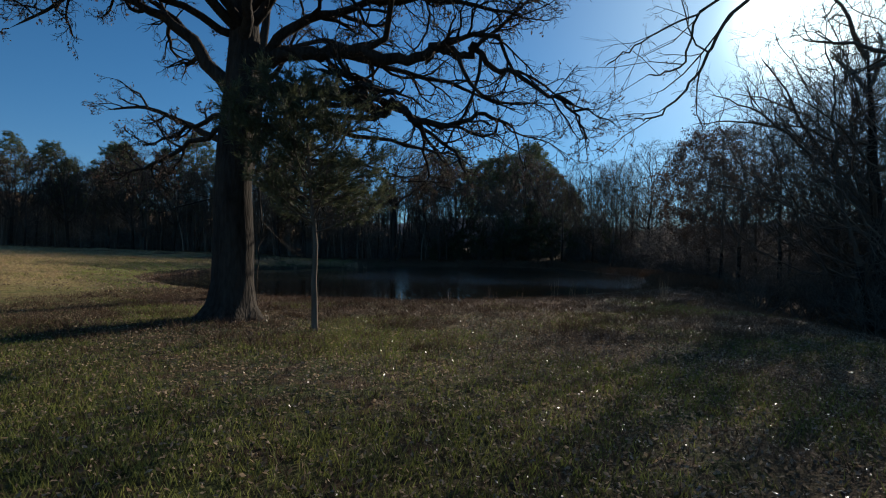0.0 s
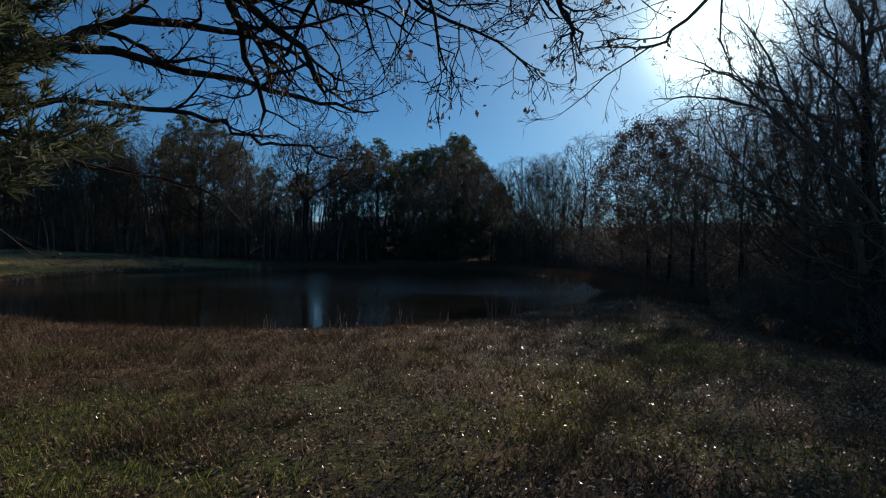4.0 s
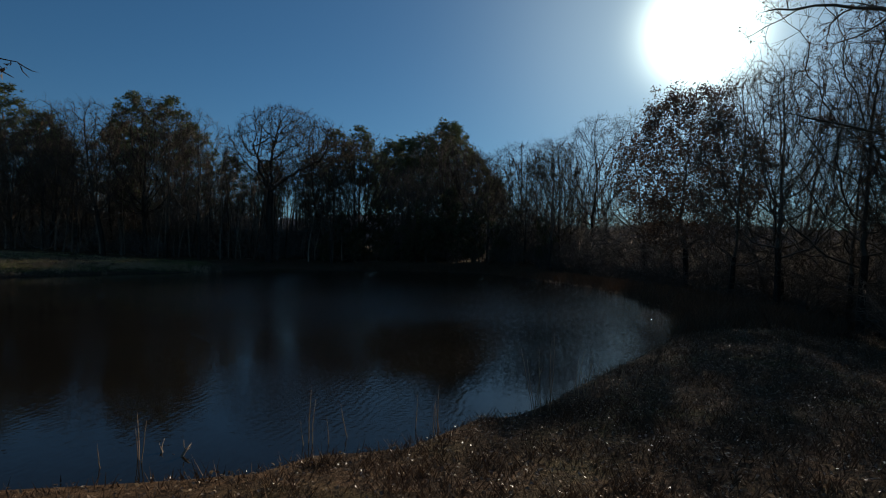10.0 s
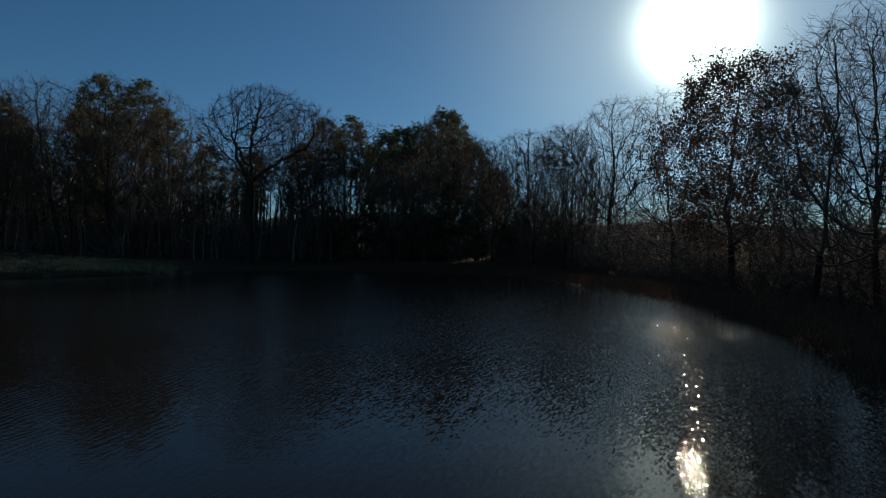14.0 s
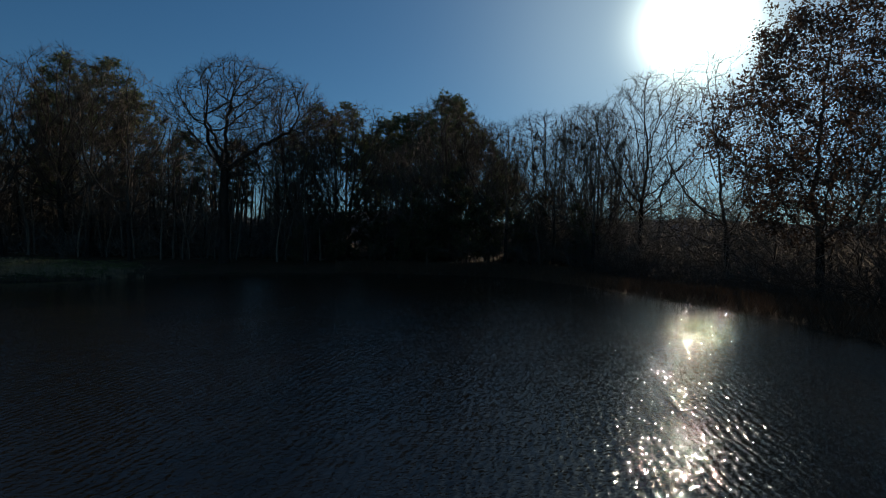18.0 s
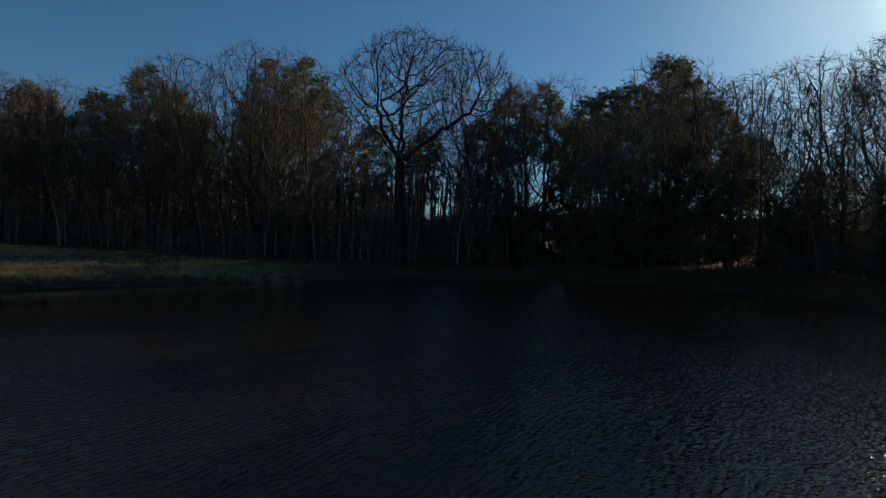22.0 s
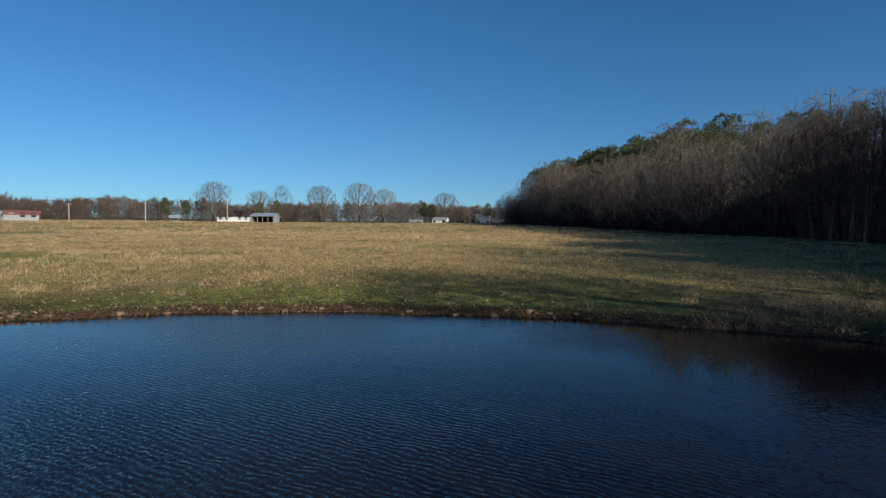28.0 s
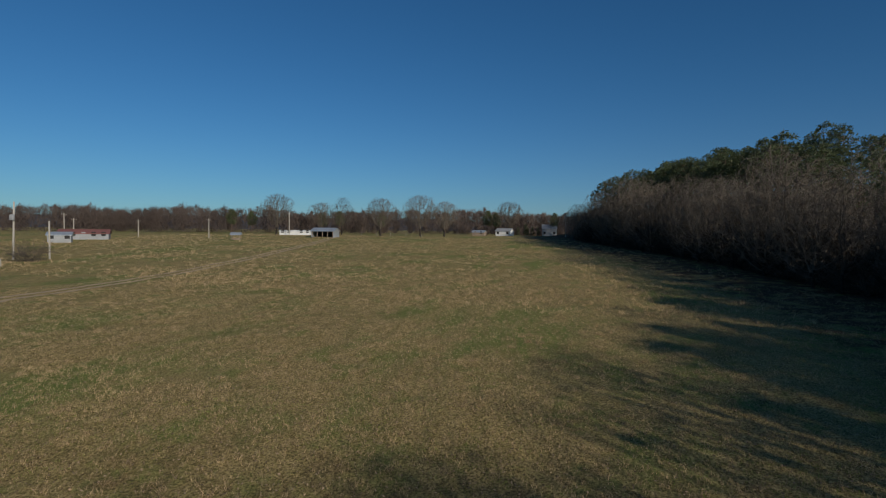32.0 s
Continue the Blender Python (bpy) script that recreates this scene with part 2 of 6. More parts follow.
class Tubes:
    """Collects tapering round branches into one mesh."""

    def __init__(self):
        self.v, self.f, self.n = [], [], 0

    def add(self, pts, radii, sides, open_end=False):
        p = np.asarray(pts, dtype=np.float64)
        k = len(p)
        t = np.gradient(p, axis=0)
        t /= np.linalg.norm(t, axis=1)[:, None] + 1e-9
        ref = np.array([0.0, 0.0, 1.0]) if abs(t[0, 2]) < 0.8 else np.array([1.0, 0.0, 0.0])
        a = np.cross(t, ref)
        a /= np.linalg.norm(a, axis=1)[:, None] + 1e-9
        b = np.cross(t, a)
        ang = np.arange(sides) * (2 * math.pi / sides)
        ring = a[:, None, :] * np.cos(ang)[None, :, None] + b[:, None, :] * np.sin(ang)[None, :, None]
        verts = p[:, None, :] + ring * np.asarray(radii)[:, None, None]
        s, n0 = sides, self.n
        if open_end:
            self.v.append(verts.reshape(-1, 3))
            for i in range(k - 1):
                o = n0 + i * s
                for j in range(s):
                    j2 = (j + 1) % s
                    self.f.append((o + j, o + j2, o + s + j2, o + s + j))
            self.n += k * s
            return
        self.v.append(verts[:-1].reshape(-1, 3))
        self.v.append(p[-1:])
        tip = n0 + (k - 1) * s
        for i in range(k - 2):
            o = n0 + i * s
            for j in range(s):
                j2 = (j + 1) % s
                self.f.append((o + j, o + j2, o + s + j2, o + s + j))
        o = n0 + (k - 2) * s
        for j in range(s):
            self.f.append((o + j, o + (j + 1) % s, tip))
        self.n += (k - 1) * s + 1

    def mesh(self, name):
        return mesh_from(np.concatenate(self.v), self.f, name, smooth=True)


def unit(v):
    return v / (np.linalg.norm(v) + 1e-9)


def wander(rng, p, d, length, steps, gnarl, up):
    pts, d = [np.array(p, float)], unit(np.array(d, float))
    for _ in range(steps):
        d = unit(d + rng.normal(0, gnarl, 3) + np.array([0, 0, up]))
        pts.append(pts[-1] + d * (length / steps))
    return np.array(pts)


def side_way(rng, d, spread):
    q = unit(np.cross(d, rng.normal(0, 1, 3)))
    return unit(d * math.cos(spread) + q * math.sin(spread))


def branch_out(rng, tubes, pts, radii, level, spec, tips, thin=0.006):
    """Grows side branches of the given level along a branch; spec[level] = (count, length ratio, spread, gnarl, up, sides, steps)."""
    if level >= len(spec):
        return
    count, ratio, spread, gnarl, up, sides, steps = spec[level]
    L = np.linalg.norm(np.diff(pts, axis=0), axis=1).sum()
    for i in range(count):
        u = 0.25 + 0.75 * (i + rng.random()) / count
        x = u * (len(pts) - 1)
        k = min(int(x), len(pts) - 2)
        p = pts[k] + (pts[k + 1] - pts[k]) * (x - k)
        r = (radii[k] + (radii[k + 1] - radii[k]) * (x - k))
        d = side_way(rng, unit(pts[k + 1] - pts[k]), spread * rng.uniform(0.7, 1.25))
        ln = L * ratio * rng.uniform(0.6, 1.2) * (1.15 - 0.5 * u)
        c = wander(rng, p, d, ln, steps, gnarl, up)
        r0 = min(max(r * 0.65, thin), max(ln * 0.04, thin))
        rr = np.linspace(r0, max(r0 * 0.4, thin * 0.6), len(c))
        tubes.add(c, rr, sides)
        if level == len(spec) - 1:
            tips.append(c[-1])
            tips.append(c[len(c) // 2])
        branch_out(rng, tubes, c, rr, level + 1, spec, tips, thin)


# ---- ground, pond and water ----
POND = [(-1.5, 22.0), (1.8, 22.6), (4.3, 23.8), (6.9, 26.0), (10.6, 30.0), (13.1, 33.9), (15.0, 39.5), (16.4, 46.0), (16.5, 54.0), (15.8, 62.0), (14.2, 68.5),
        (8.5, 72.8), (2.0, 74.5), (-4.0, 74.6), (-7.5, 71.5), (-10.5, 66.8), (-15.0, 63.2), (-19.0, 59.0), (-21.0, 53.5), (-21.6, 48.0), (-21.2, 42.0), (-19.5, 36.5), (-15.5, 30.5), (-10.0, 25.5), (-5.5, 22.8)]


def rounded(loop, per=8):
    out, n = [], len(loop)
    for i in range(n):
        a, b, c, d = (np.array(loop[(i + j) % n], float) for j in (-1, 0, 1, 2))
        for k in range(per):
            t = k / per
            out.append(0.5 * (2 * b + (c - a) * t + (2 * a - 5 * b + 4 * c - d) * t * t + (3 * b - a - 3 * c + d) * t ** 3))
    return np.array(out)


SHORE = rounded(POND)
# small irregularities of the bank
SHORE += np.array([[noise.noise((p[0] * 0.6, p[1] * 0.6, k)) * 0.35 for k in (0.0, 7.0)] for p in SHORE])


def shore_distance(X, Y):
    """Signed distance to the pond's edge, positive on land."""
    X, Y = np.atleast_1d(np.asarray(X, float)), np.atleast_1d(np.asarray(Y, float))
    best, inside = np.full(X.shape, 1e9), np.zeros(X.shape, bool)
    for i in range(len(SHORE)):
        (ax, ay), (bx, by) = SHORE[i], SHORE[(i + 1) % len(SHORE)]
        dx, dy = bx - ax, by - ay
        t = np.clip(((X - ax) * dx + (Y - ay) * dy) / (dx * dx + dy * dy + 1e-12), 0, 1)
        best = np.minimum(best, (X - ax - t * dx) ** 2 + (Y - ay - t * dy) ** 2)
        cross = ((ay > Y) != (by > Y)) & (X < dx * (Y - ay) / (dy if abs(dy) > 1e-9 else 1e-9) + ax)
        inside ^= cross
    return np.where(inside, -1, 1) * np.sqrt(best)


def ramp(v, a, b):
    t = np.clip((v - a) / (b - a), 0, 1)
    return t * t * (3 - 2 * t)


# edge of the woods, from the east round the north to the far west
WOOD_EDGE = [(26, 12), (25, 26), (24, 40), (25, 55), (22, 70), (14, 79), (4, 81), (-8, 78), (-20, 77), (-36, 76), (-52, 76), (-72, 74), (-94, 68), (-118, 62), (-140, 54), (-165, 43), (-195, 30), (-235, 14)]


def wood_depth(X, Y):
    """How far a place lies inside the woods, roughly (negative outside)."""
    X, Y = np.atleast_1d(np.asarray(X, float)), np.atleast_1d(np.asarray(Y, float))
    best, side = np.full(X.shape, 1e9), np.zeros(X.shape)
    for (ax, ay), (bx, by) in zip(WOOD_EDGE[:-1], WOOD_EDGE[1:]):
        dx, dy = bx - ax, by - ay
        t = np.clip(((X - ax) * dx + (Y - ay) * dy) / (dx * dx + dy * dy), 0, 1)
        d = (X - ax - t * dx) ** 2 + (Y - ay - t * dy) ** 2
        s = -((X - ax) * dy - (Y - ay) * dx)
        side = np.where(d < best, s, side)
        best = np.minimum(best, d)
    return np.where(side < 0, 1, -1) * np.sqrt(best)


def height(X, Y, d=None):
    X, Y = np.atleast_1d(np.asarray(X, float)), np.atleast_1d(np.asarray(Y, float))
    if d is None:
        d = shore_distance(X, Y)
    land = np.maximum(d, 0)
    west = ramp(-X, 6, 30)
    prof = np.interp(land, [0, 0.5, 2, 12, 27, 45, 75, 200, 400, 3000], [0.0, 0.25, 0.42, 1.2, 1.85, 2.3, 3.0, 7.0, 7.3, 7.3])
    near = np.interp(land, [0, 1, 4, 12, 30, 200, 3000], [0.0, 0.12, 0.26, 0.36, 0.45, 1.5, 5.0])
    east = ramp(X, 6, 10) * (1 - ramp(Y, 58, 75))
    w = ramp(Y, 20, 32)
    rim = (X - 8.2 - 0.16 * (Y - 12)) * (1 - w) + (land - 2.6) * w
    near = near - east * ramp(land, 0, 2.5) * np.interp(rim, [0, 2, 5, 9, 30], [0, 0.35, 1.2, 1.9, 2.1])
    north = ramp(Y, 62, 76)
    far = np.interp(land, [0, 1, 6, 14, 60, 3000], [0.0, 0.2, 0.8, 1.3, 3.0, 4.0])
    z = near * (1 - west) + prof * west
    z = z * (1 - north * (1 - west)) + far * north * (1 - west)
    wd = wood_depth(X, Y)
    z = z + ramp(wd, 8, 52) * 15.0 * ramp(-X, 84, 150) * ramp(Y, 0, 60)
    bed = -0.12 - 1.4 * ramp(-d, 0.0, 6.0) - 0.12 * ramp(-d, 0, 0.6)
    return np.where(d < 0, bed, z)


def axis(lo, hi, fine, reach, grow=1.16):
    mid = list(np.arange(lo, hi + 1e-6, fine))
    step, up, down = fine, [], []
    x, y = mid[-1], mid[0]
    while x < reach or y > -reach:
        step *= grow
        x, y = x + step, y - step
        up.append(x)
        down.append(y)
    return np.array(down[::-1] + mid + up)


gx, gy = axis(-46, 26, 0.5, 3200, 1.09), axis(-6, 80, 0.5, 3200, 1.09)
GX, GY = np.meshgrid(gx, gy)
fx, fy = GX.ravel(), GY.ravel()
g_d = shore_distance(fx, fy)
g_z = height(fx, fy, g_d)
lump = np.array([noise.noise((a * 0.9, b * 0.9, 3.0)) * 0.05 + noise.noise((a * 0.22, b * 0.22, 9.0)) * 0.09 if abs(a) < 300 and abs(b) < 300 else 0.0 for a, b in zip(fx, fy)])
g_z = g_z + lump * ramp(g_d, 0.3, 3.0)
nx, ny = len(gx), len(gy)
ii = (np.arange(ny - 1)[:, None] * nx + np.arange(nx - 1)[None, :]).ravel()
ground_me = mesh_from(np.stack([fx, fy, g_z], 1), np.stack([ii, ii + 1, ii + nx + 1, ii + nx], 1), "ground", smooth=True)
cover = ground_me.color_attributes.new("cover", "FLOAT_COLOR", "POINT")
g_wd = wood_depth(fx, fy)
# red: dry tan field; green: lush strip; blue: leaf litter, bare soil and painted bank shade
c_dry = np.clip(ramp(-fx, 8, 20) * ramp(g_d, 1.5, 6), 0, 1)
c_lush = np.clip(ramp(-fx, 8, 18) * (1 - ramp(g_d, 2.5, 7.5)) * ramp(g_d, 0.4, 1.0) * 0.85 * (1 - ramp(fy, 50, 60)) * ramp(fy, 28, 36), 0, 1)
# bank litter, fuller to the north to darken ground lying in tree shade
c_bank = (1 - ramp(g_d, 3, 9)) * ramp(fx, -14, -6) * (0.8 + 0.2 * ramp(fy, 34, 42))
c_drift = ramp(-fx, 14, 24) * (0.7 * ramp(g_wd, -20, -5) + 0.16 * (1 - ramp(g_d, 6, 14)) * ramp(g_d, 0.5, 1.5))
c_litter = np.clip(np.maximum(c_drift, np.maximum(c_bank, np.maximum(np.maximum(ramp(g_wd, -9, 2), 1 - ramp(g_d, 0.05, 0.6)), ramp(fx, -3, 8) * 0.65))), 0, 1)
cover.data.foreach_set("color", np.stack([c_dry, c_lush, c_litter, np.ones_like(c_dry)], 1).astype(np.float32).ravel())


def ground_material():
    m = bpy.data.materials.new("winter_pasture")
    m.use_nodes = True
    n, l = m.node_tree.nodes, m.node_tree.links
    b = n["Principled BSDF"]
    b.inputs["Roughness"].default_value, b.inputs["Specular IOR Level"].default_value = 0.95, 0.1
    tc, at, sep = n.new("ShaderNodeTexCoord"), n.new("ShaderNodeAttribute"), n.new("ShaderNodeSeparateColor")
    at.attribute_name = "cover"
    l.new(at.outputs["Color"], sep.inputs[0])

    def tex(scale, detail=5.0, rough=0.6):
        t = n.new("ShaderNodeTexNoise")
        t.inputs["Scale"].default_value, t.inputs["Detail"].default_value, t.inputs["Roughness"].default_value = scale, detail, rough
        l.new(tc.outputs["Object"], t.inputs["Vector"])
        return t.outputs[0]

    def span(src, a, b2, lo=0.0, hi=1.0):
        r = n.new("ShaderNodeMapRange")
        for i, v in zip((1, 2, 3, 4), (a, b2, lo, hi)):
            r.inputs[i].default_value = v
        l.new(src, r.inputs[0])
        return r.outputs[0]

    def mixed(fac, a, c):
        x = n.new("ShaderNodeMix")
        x.data_type = "RGBA"
        l.new(fac, x.inputs[0]) if not isinstance(fac, float) else None
        for i, v in ((6, a), (7, c)):
            if isinstance(v, tuple):
                x.inputs[i].default_value = (*v, 1)
            else:
                l.new(v, x.inputs[i])
        return x.outputs[2]

    def times(a, c, op="MULTIPLY"):
        x = n.new("ShaderNodeMath")
        x.operation, x.use_clamp = op, True
        for i, v in ((0, a), (1, c)):
            if isinstance(v, float):
                x.inputs[i].default_value = v
            else:
                l.new(v, x.inputs[i])
        return x.outputs[0]

    def streaks(scale, sx, sy, turn):
        mp = n.new("ShaderNodeMapping")
        mp.inputs["Scale"].default_value, mp.inputs["Rotation"].default_value = (sx, sy, 1), (0, 0, radians(turn))
        l.new(tc.outputs["Object"], mp.inputs[0])
        t = n.new("ShaderNodeTexNoise")
        t.inputs["Scale"].default_value, t.inputs["Detail"].default_value, t.inputs["Roughness"].default_value = scale, 6.0, 0.62
        l.new(mp.outputs[0], t.inputs["Vector"])
        return t.outputs[0]

    fine, mid = tex(9, 8, 0.75), tex(2.2)
    grass = mixed(span(fine, 0.4, 0.62), (0.018, 0.022, 0.007), (0.095, 0.105, 0.03))
    grass = mixed(span(mid, 0.45, 0.62), grass, mixed(span(fine, 0.35, 0.65), (0.023, 0.015, 0.009), (0.115, 0.073, 0.04)))
    tan = mixed(span(fine, 0.42, 0.58), (0.15, 0.11, 0.038), (0.64, 0.48, 0.215))
    worn = mixed(span(fine, 0.42, 0.58), (0.1, 0.076, 0.026), (0.45, 0.34, 0.13))
    tan = mixed(span(tex(1.1, 6, 0.7), 0.44, 0.60), tan, worn)
    tan = mixed(span(tex(4.5, 4, 0.65), 0.46, 0.58), tan, worn)
    green = mixed(span(fine, 0.38, 0.62), (0.085, 0.11, 0.024), (0.26, 0.285, 0.08))
    tan = mixed(times(span(streaks(0.055, 1.0, 2.2, 20), 0.5, 0.6), span(mid, 0.25, 0.5)), tan, green)
    tan = mixed(times(span(tex(0.42, 4), 0.55, 0.66), 0.7), tan, green)
    tan = mixed(times(span(streaks(0.12, 1.0, 1.8, -30), 0.56, 0.68), 0.75), tan, mixed(span(fine, 0.4, 0.6), (0.17, 0.12, 0.046), (0.46, 0.34, 0.145)))
    # faint mown rows
    rows = n.new("ShaderNodeMapping")
    rows.vector_type = "TEXTURE"
    rows.inputs["Rotation"].default_value, rows.inputs["Scale"].default_value = (0, 0, radians(16)), (14.0, 0.8, 1.0)
    l.new(tc.outputs["Object"], rows.inputs[0])
    mown = n.new("ShaderNodeTexNoise")
    mown.inputs["Scale"].default_value, mown.inputs["Detail"].default_value = 1.0, 3.0
    l.new(rows.outputs[0], mown.inputs["Vector"])
    tan = mixed(times(span(mown.outputs[0], 0.52, 0.62), 0.6), tan, mixed(span(fine, 0.4, 0.6), (0.11, 0.088, 0.03), (0.36, 0.3, 0.115)))
    lush = mixed(span(fine, 0.35, 0.65), (0.11, 0.125, 0.028), (0.33, 0.35, 0.085))
    litter = mixed(span(fine, 0.38, 0.62), (0.026, 0.016, 0.01), (0.17, 0.1, 0.055))
    c = mixed(sep.outputs[0], grass, tan)
    c = mixed(times(sep.outputs[1], span(mid, 0.3, 0.6)), c, lush)
    patchy = times(span(tex(0.55, 6, 0.65), 0.62, 0.40, -0.6, 0.9), sep.outputs[2], "ADD")
    c = mixed(times(times(patchy, span(sep.outputs[2], 0.02, 0.3)), 1.0), c, litter)
    l.new(c, b.inputs["Base Color"])
    bp = n.new("ShaderNodeBump")
    bp.inputs["Strength"].default_value, bp.inputs["Distance"].default_value = 1.0, 0.09
    l.new(tex(14, 6, 0.7), bp.inputs["Height"])
    l.new(bp.outputs[0], b.inputs["Normal"])
    return m


ground = tagged(part("ground", ground_me, ground_material()), "winter pasture of tan and green grass with leaf litter under trees", "ground", kind="structure")


Z_GRID = g_z.reshape(ny, nx)


def on_ground(x, y):
    """Height of the ground sheet itself."""
    x, y = np.atleast_1d(np.asarray(x, float)), np.atleast_1d(np.asarray(y, float))
    i = np.clip(np.searchsorted(gx, x) - 1, 0, nx - 2)
    j = np.clip(np.searchsorted(gy, y) - 1, 0, ny - 2)
    u, v = (x - gx[i]) / (gx[i + 1] - gx[i]), (y - gy[j]) / (gy[j + 1] - gy[j])
    return Z_GRID[j, i] * (1 - u) * (1 - v) + Z_GRID[j, i + 1] * u * (1 - v) + Z_GRID[j + 1, i] * (1 - u) * v + Z_GRID[j + 1, i + 1] * u * v


def z_at(x, y):
    return float(on_ground(x, y)[0])


def water_material():
    m = bpy.data.materials.new("pond_water")
    m.use_nodes = True
    n, l = m.node_tree.nodes, m.node_tree.links
    b = n["Principled BSDF"]
    b.inputs["Base Color"].default_value = (0.009, 0.008, 0.006, 1)
    b.inputs["Roughness"].default_value, b.inputs["IOR"].default_value = 0.03, 1.333
    b.inputs["Specular IOR Level"].default_value = 0.25
    tc, mp = n.new("ShaderNodeTexCoord"), n.new("ShaderNodeMapping")
    mp.inputs["Rotation"].default_value, mp.inputs["Scale"].default_value = (0, 0, radians(35)), (1.0, 2.6, 1.0)
    l.new(tc.outputs["Object"], mp.inputs[0])
    big, small, gust = n.new("ShaderNodeTexNoise"), n.new("ShaderNodeTexNoise"), n.new("ShaderNodeTexNoise")
    for t, s, de in ((big, 1.3, 2.0), (small, 9.0, 2.0), (gust, 0.06, 3.0)):
        t.inputs["Scale"].default_value, t.inputs["Detail"].default_value = s, de
    l.new(mp.outputs[0], big.inputs["Vector"])
    l.new(mp.outputs[0], small.inputs["Vector"])
    l.new(tc.outputs["Object"], gust.inputs["Vector"])
    mu, ad = n.new("ShaderNodeMath"), n.new("ShaderNodeMath")
    mu.operation, mu.inputs[1].default_value, ad.operation = "MULTIPLY", 0.5, "ADD"
    l.new(small.outputs[0], mu.inputs[0])
    l.new(mu.outputs[0], ad.inputs[0])
    half = n.new("ShaderNodeMath")
    half.operation, half.inputs[1].default_value = "MULTIPLY", 0.1
    l.new(big.outputs[0], half.inputs[0])
    l.new(half.outputs[0], ad.inputs[1])
    bp, mr = n.new("ShaderNodeBump"), n.new("ShaderNodeMapRange")
    dist, near, more = n.new("ShaderNodeVectorMath"), n.new("ShaderNodeMapRange"), n.new("ShaderNodeMath")
    dist.operation, dist.inputs[1].default_value, more.operation = "DISTANCE", (12, 52, 0), "ADD"
    for i, v in zip((1, 2, 3, 4), (18.5, 24.5, 0.24, -0.06)):
        near.inputs[i].default_value = v
    l.new(tc.outputs["Object"], dist.inputs[0])
    l.new(dist.outputs["Value"], near.inputs[0])
    # a second breeze-ruffled stretch in the west
    dist2, west, both = n.new("ShaderNodeVectorMath"), n.new("ShaderNodeMapRange"), n.new("ShaderNodeMath")
    dist2.operation, dist2.inputs[1].default_value, both.operation = "DISTANCE", (-9, 42, 0), "ADD"
    for i, v in zip((1, 2, 3, 4), (6.0, 17.0, 0.16, 0.0)):
        west.inputs[i].default_value = v
    l.new(tc.outputs["Object"], dist2.inputs[0])
    l.new(dist2.outputs["Value"], west.inputs[0])
    l.new(near.outputs[0], both.inputs[0])
    l.new(west.outputs[0], both.inputs[1])
    l.new(both.outputs[0], more.inputs[0])
    l.new(gust.outputs[0], more.inputs[1])
    mr.inputs[1].default_value, mr.inputs[2].default_value, mr.inputs[3].default_value, mr.inputs[4].default_value = 0.49, 0.74, 0.07, 1.0
    l.new(more.outputs[0], mr.inputs[0])
    l.new(mr.outputs[0], bp.inputs["Strength"])
    bp.inputs["Distance"].default_value = 0.016
    wave, ripple, low = n.new("ShaderNodeTexWave"), n.new("ShaderNodeMath"), n.new("ShaderNodeMath")
    way = n.new("ShaderNodeMapping")
    way.inputs["Rotation"].default_value = (0, 0, radians(18))
    wave.wave_type, wave.bands_direction = "BANDS", "X"
    wave.inputs["Scale"].default_value, wave.inputs["Distortion"].default_value = 2.6, 8.0
    wave.inputs["Detail"].default_value, wave.inputs["Detail Scale"].default_value = 2.0, 0.7
    ripple.operation, low.operation, low.inputs[1].default_value = "ADD", "MULTIPLY", 0.22
    l.new(tc.outputs["Object"], way.inputs[0])
    l.new(way.outputs[0], wave.inputs["Vector"])
    l.new(wave.outputs["Fac"], low.inputs[0])
    l.new(low.outputs[0], ripple.inputs[0])
    l.new(ad.outputs[0], ripple.inputs[1])
    l.new(ripple.outputs[0], bp.inputs["Height"])
    # small wind facets on the waves
    cell, off, flat, size, tilt, turned = (n.new("ShaderNodeTexVoronoi"), *[n.new("ShaderNodeVectorMath") for _ in range(5)])
    cell.inputs["Scale"].default_value = 1.0
    long = n.new("ShaderNodeMapping")
    long.vector_type = "TEXTURE"
    long.inputs["Rotation"].default_value, long.inputs["Scale"].default_value = (0, 0, radians(-34)), (0.024, 0.075, 1.0)
    l.new(tc.outputs["Object"], long.inputs["Vector"])
    l.new(long.outputs[0], cell.inputs["Vector"])
    off.operation, off.inputs[1].default_value = "SUBTRACT", (0.5, 0.5, 0.5)
    flat.operation, flat.inputs[1].default_value = "MULTIPLY", (0.2, 0.2, 0.0)
    size.operation, tilt.operation, turned.operation = "SCALE", "ADD", "NORMALIZE"
    l.new(cell.outputs["Color"], off.inputs[0])
    l.new(off.outputs[0], flat.inputs[0])
    l.new(flat.outputs[0], size.inputs[0])
    gusty = n.new("ShaderNodeMapRange")
    for i, v in zip((1, 2, 3, 4), (17.5, 26.5, 1.0, 0.1)):
        gusty.inputs[i].default_value = v
    l.new(dist.outputs["Value"], gusty.inputs[0])
    l.new(gusty.outputs[0], size.inputs["Scale"])
    l.new(bp.outputs[0], tilt.inputs[0])
    l.new(size.outputs[0], tilt.inputs[1])
    l.new(tilt.outputs[0], turned.inputs[0])
    l.new(turned.outputs[0], b.inputs["Normal"])
    return m


bm = bmesh.new()
centre = SHORE.mean(0)
ring = [bm.verts.new((*(centre + (p - centre) * 1.05), 0.0)) for p in SHORE[::2]]
bm.faces.new(ring)
water = tagged(part("water", bm, water_material()), "dark rippled pond water reflecting the sky", "pond", kind="structure")


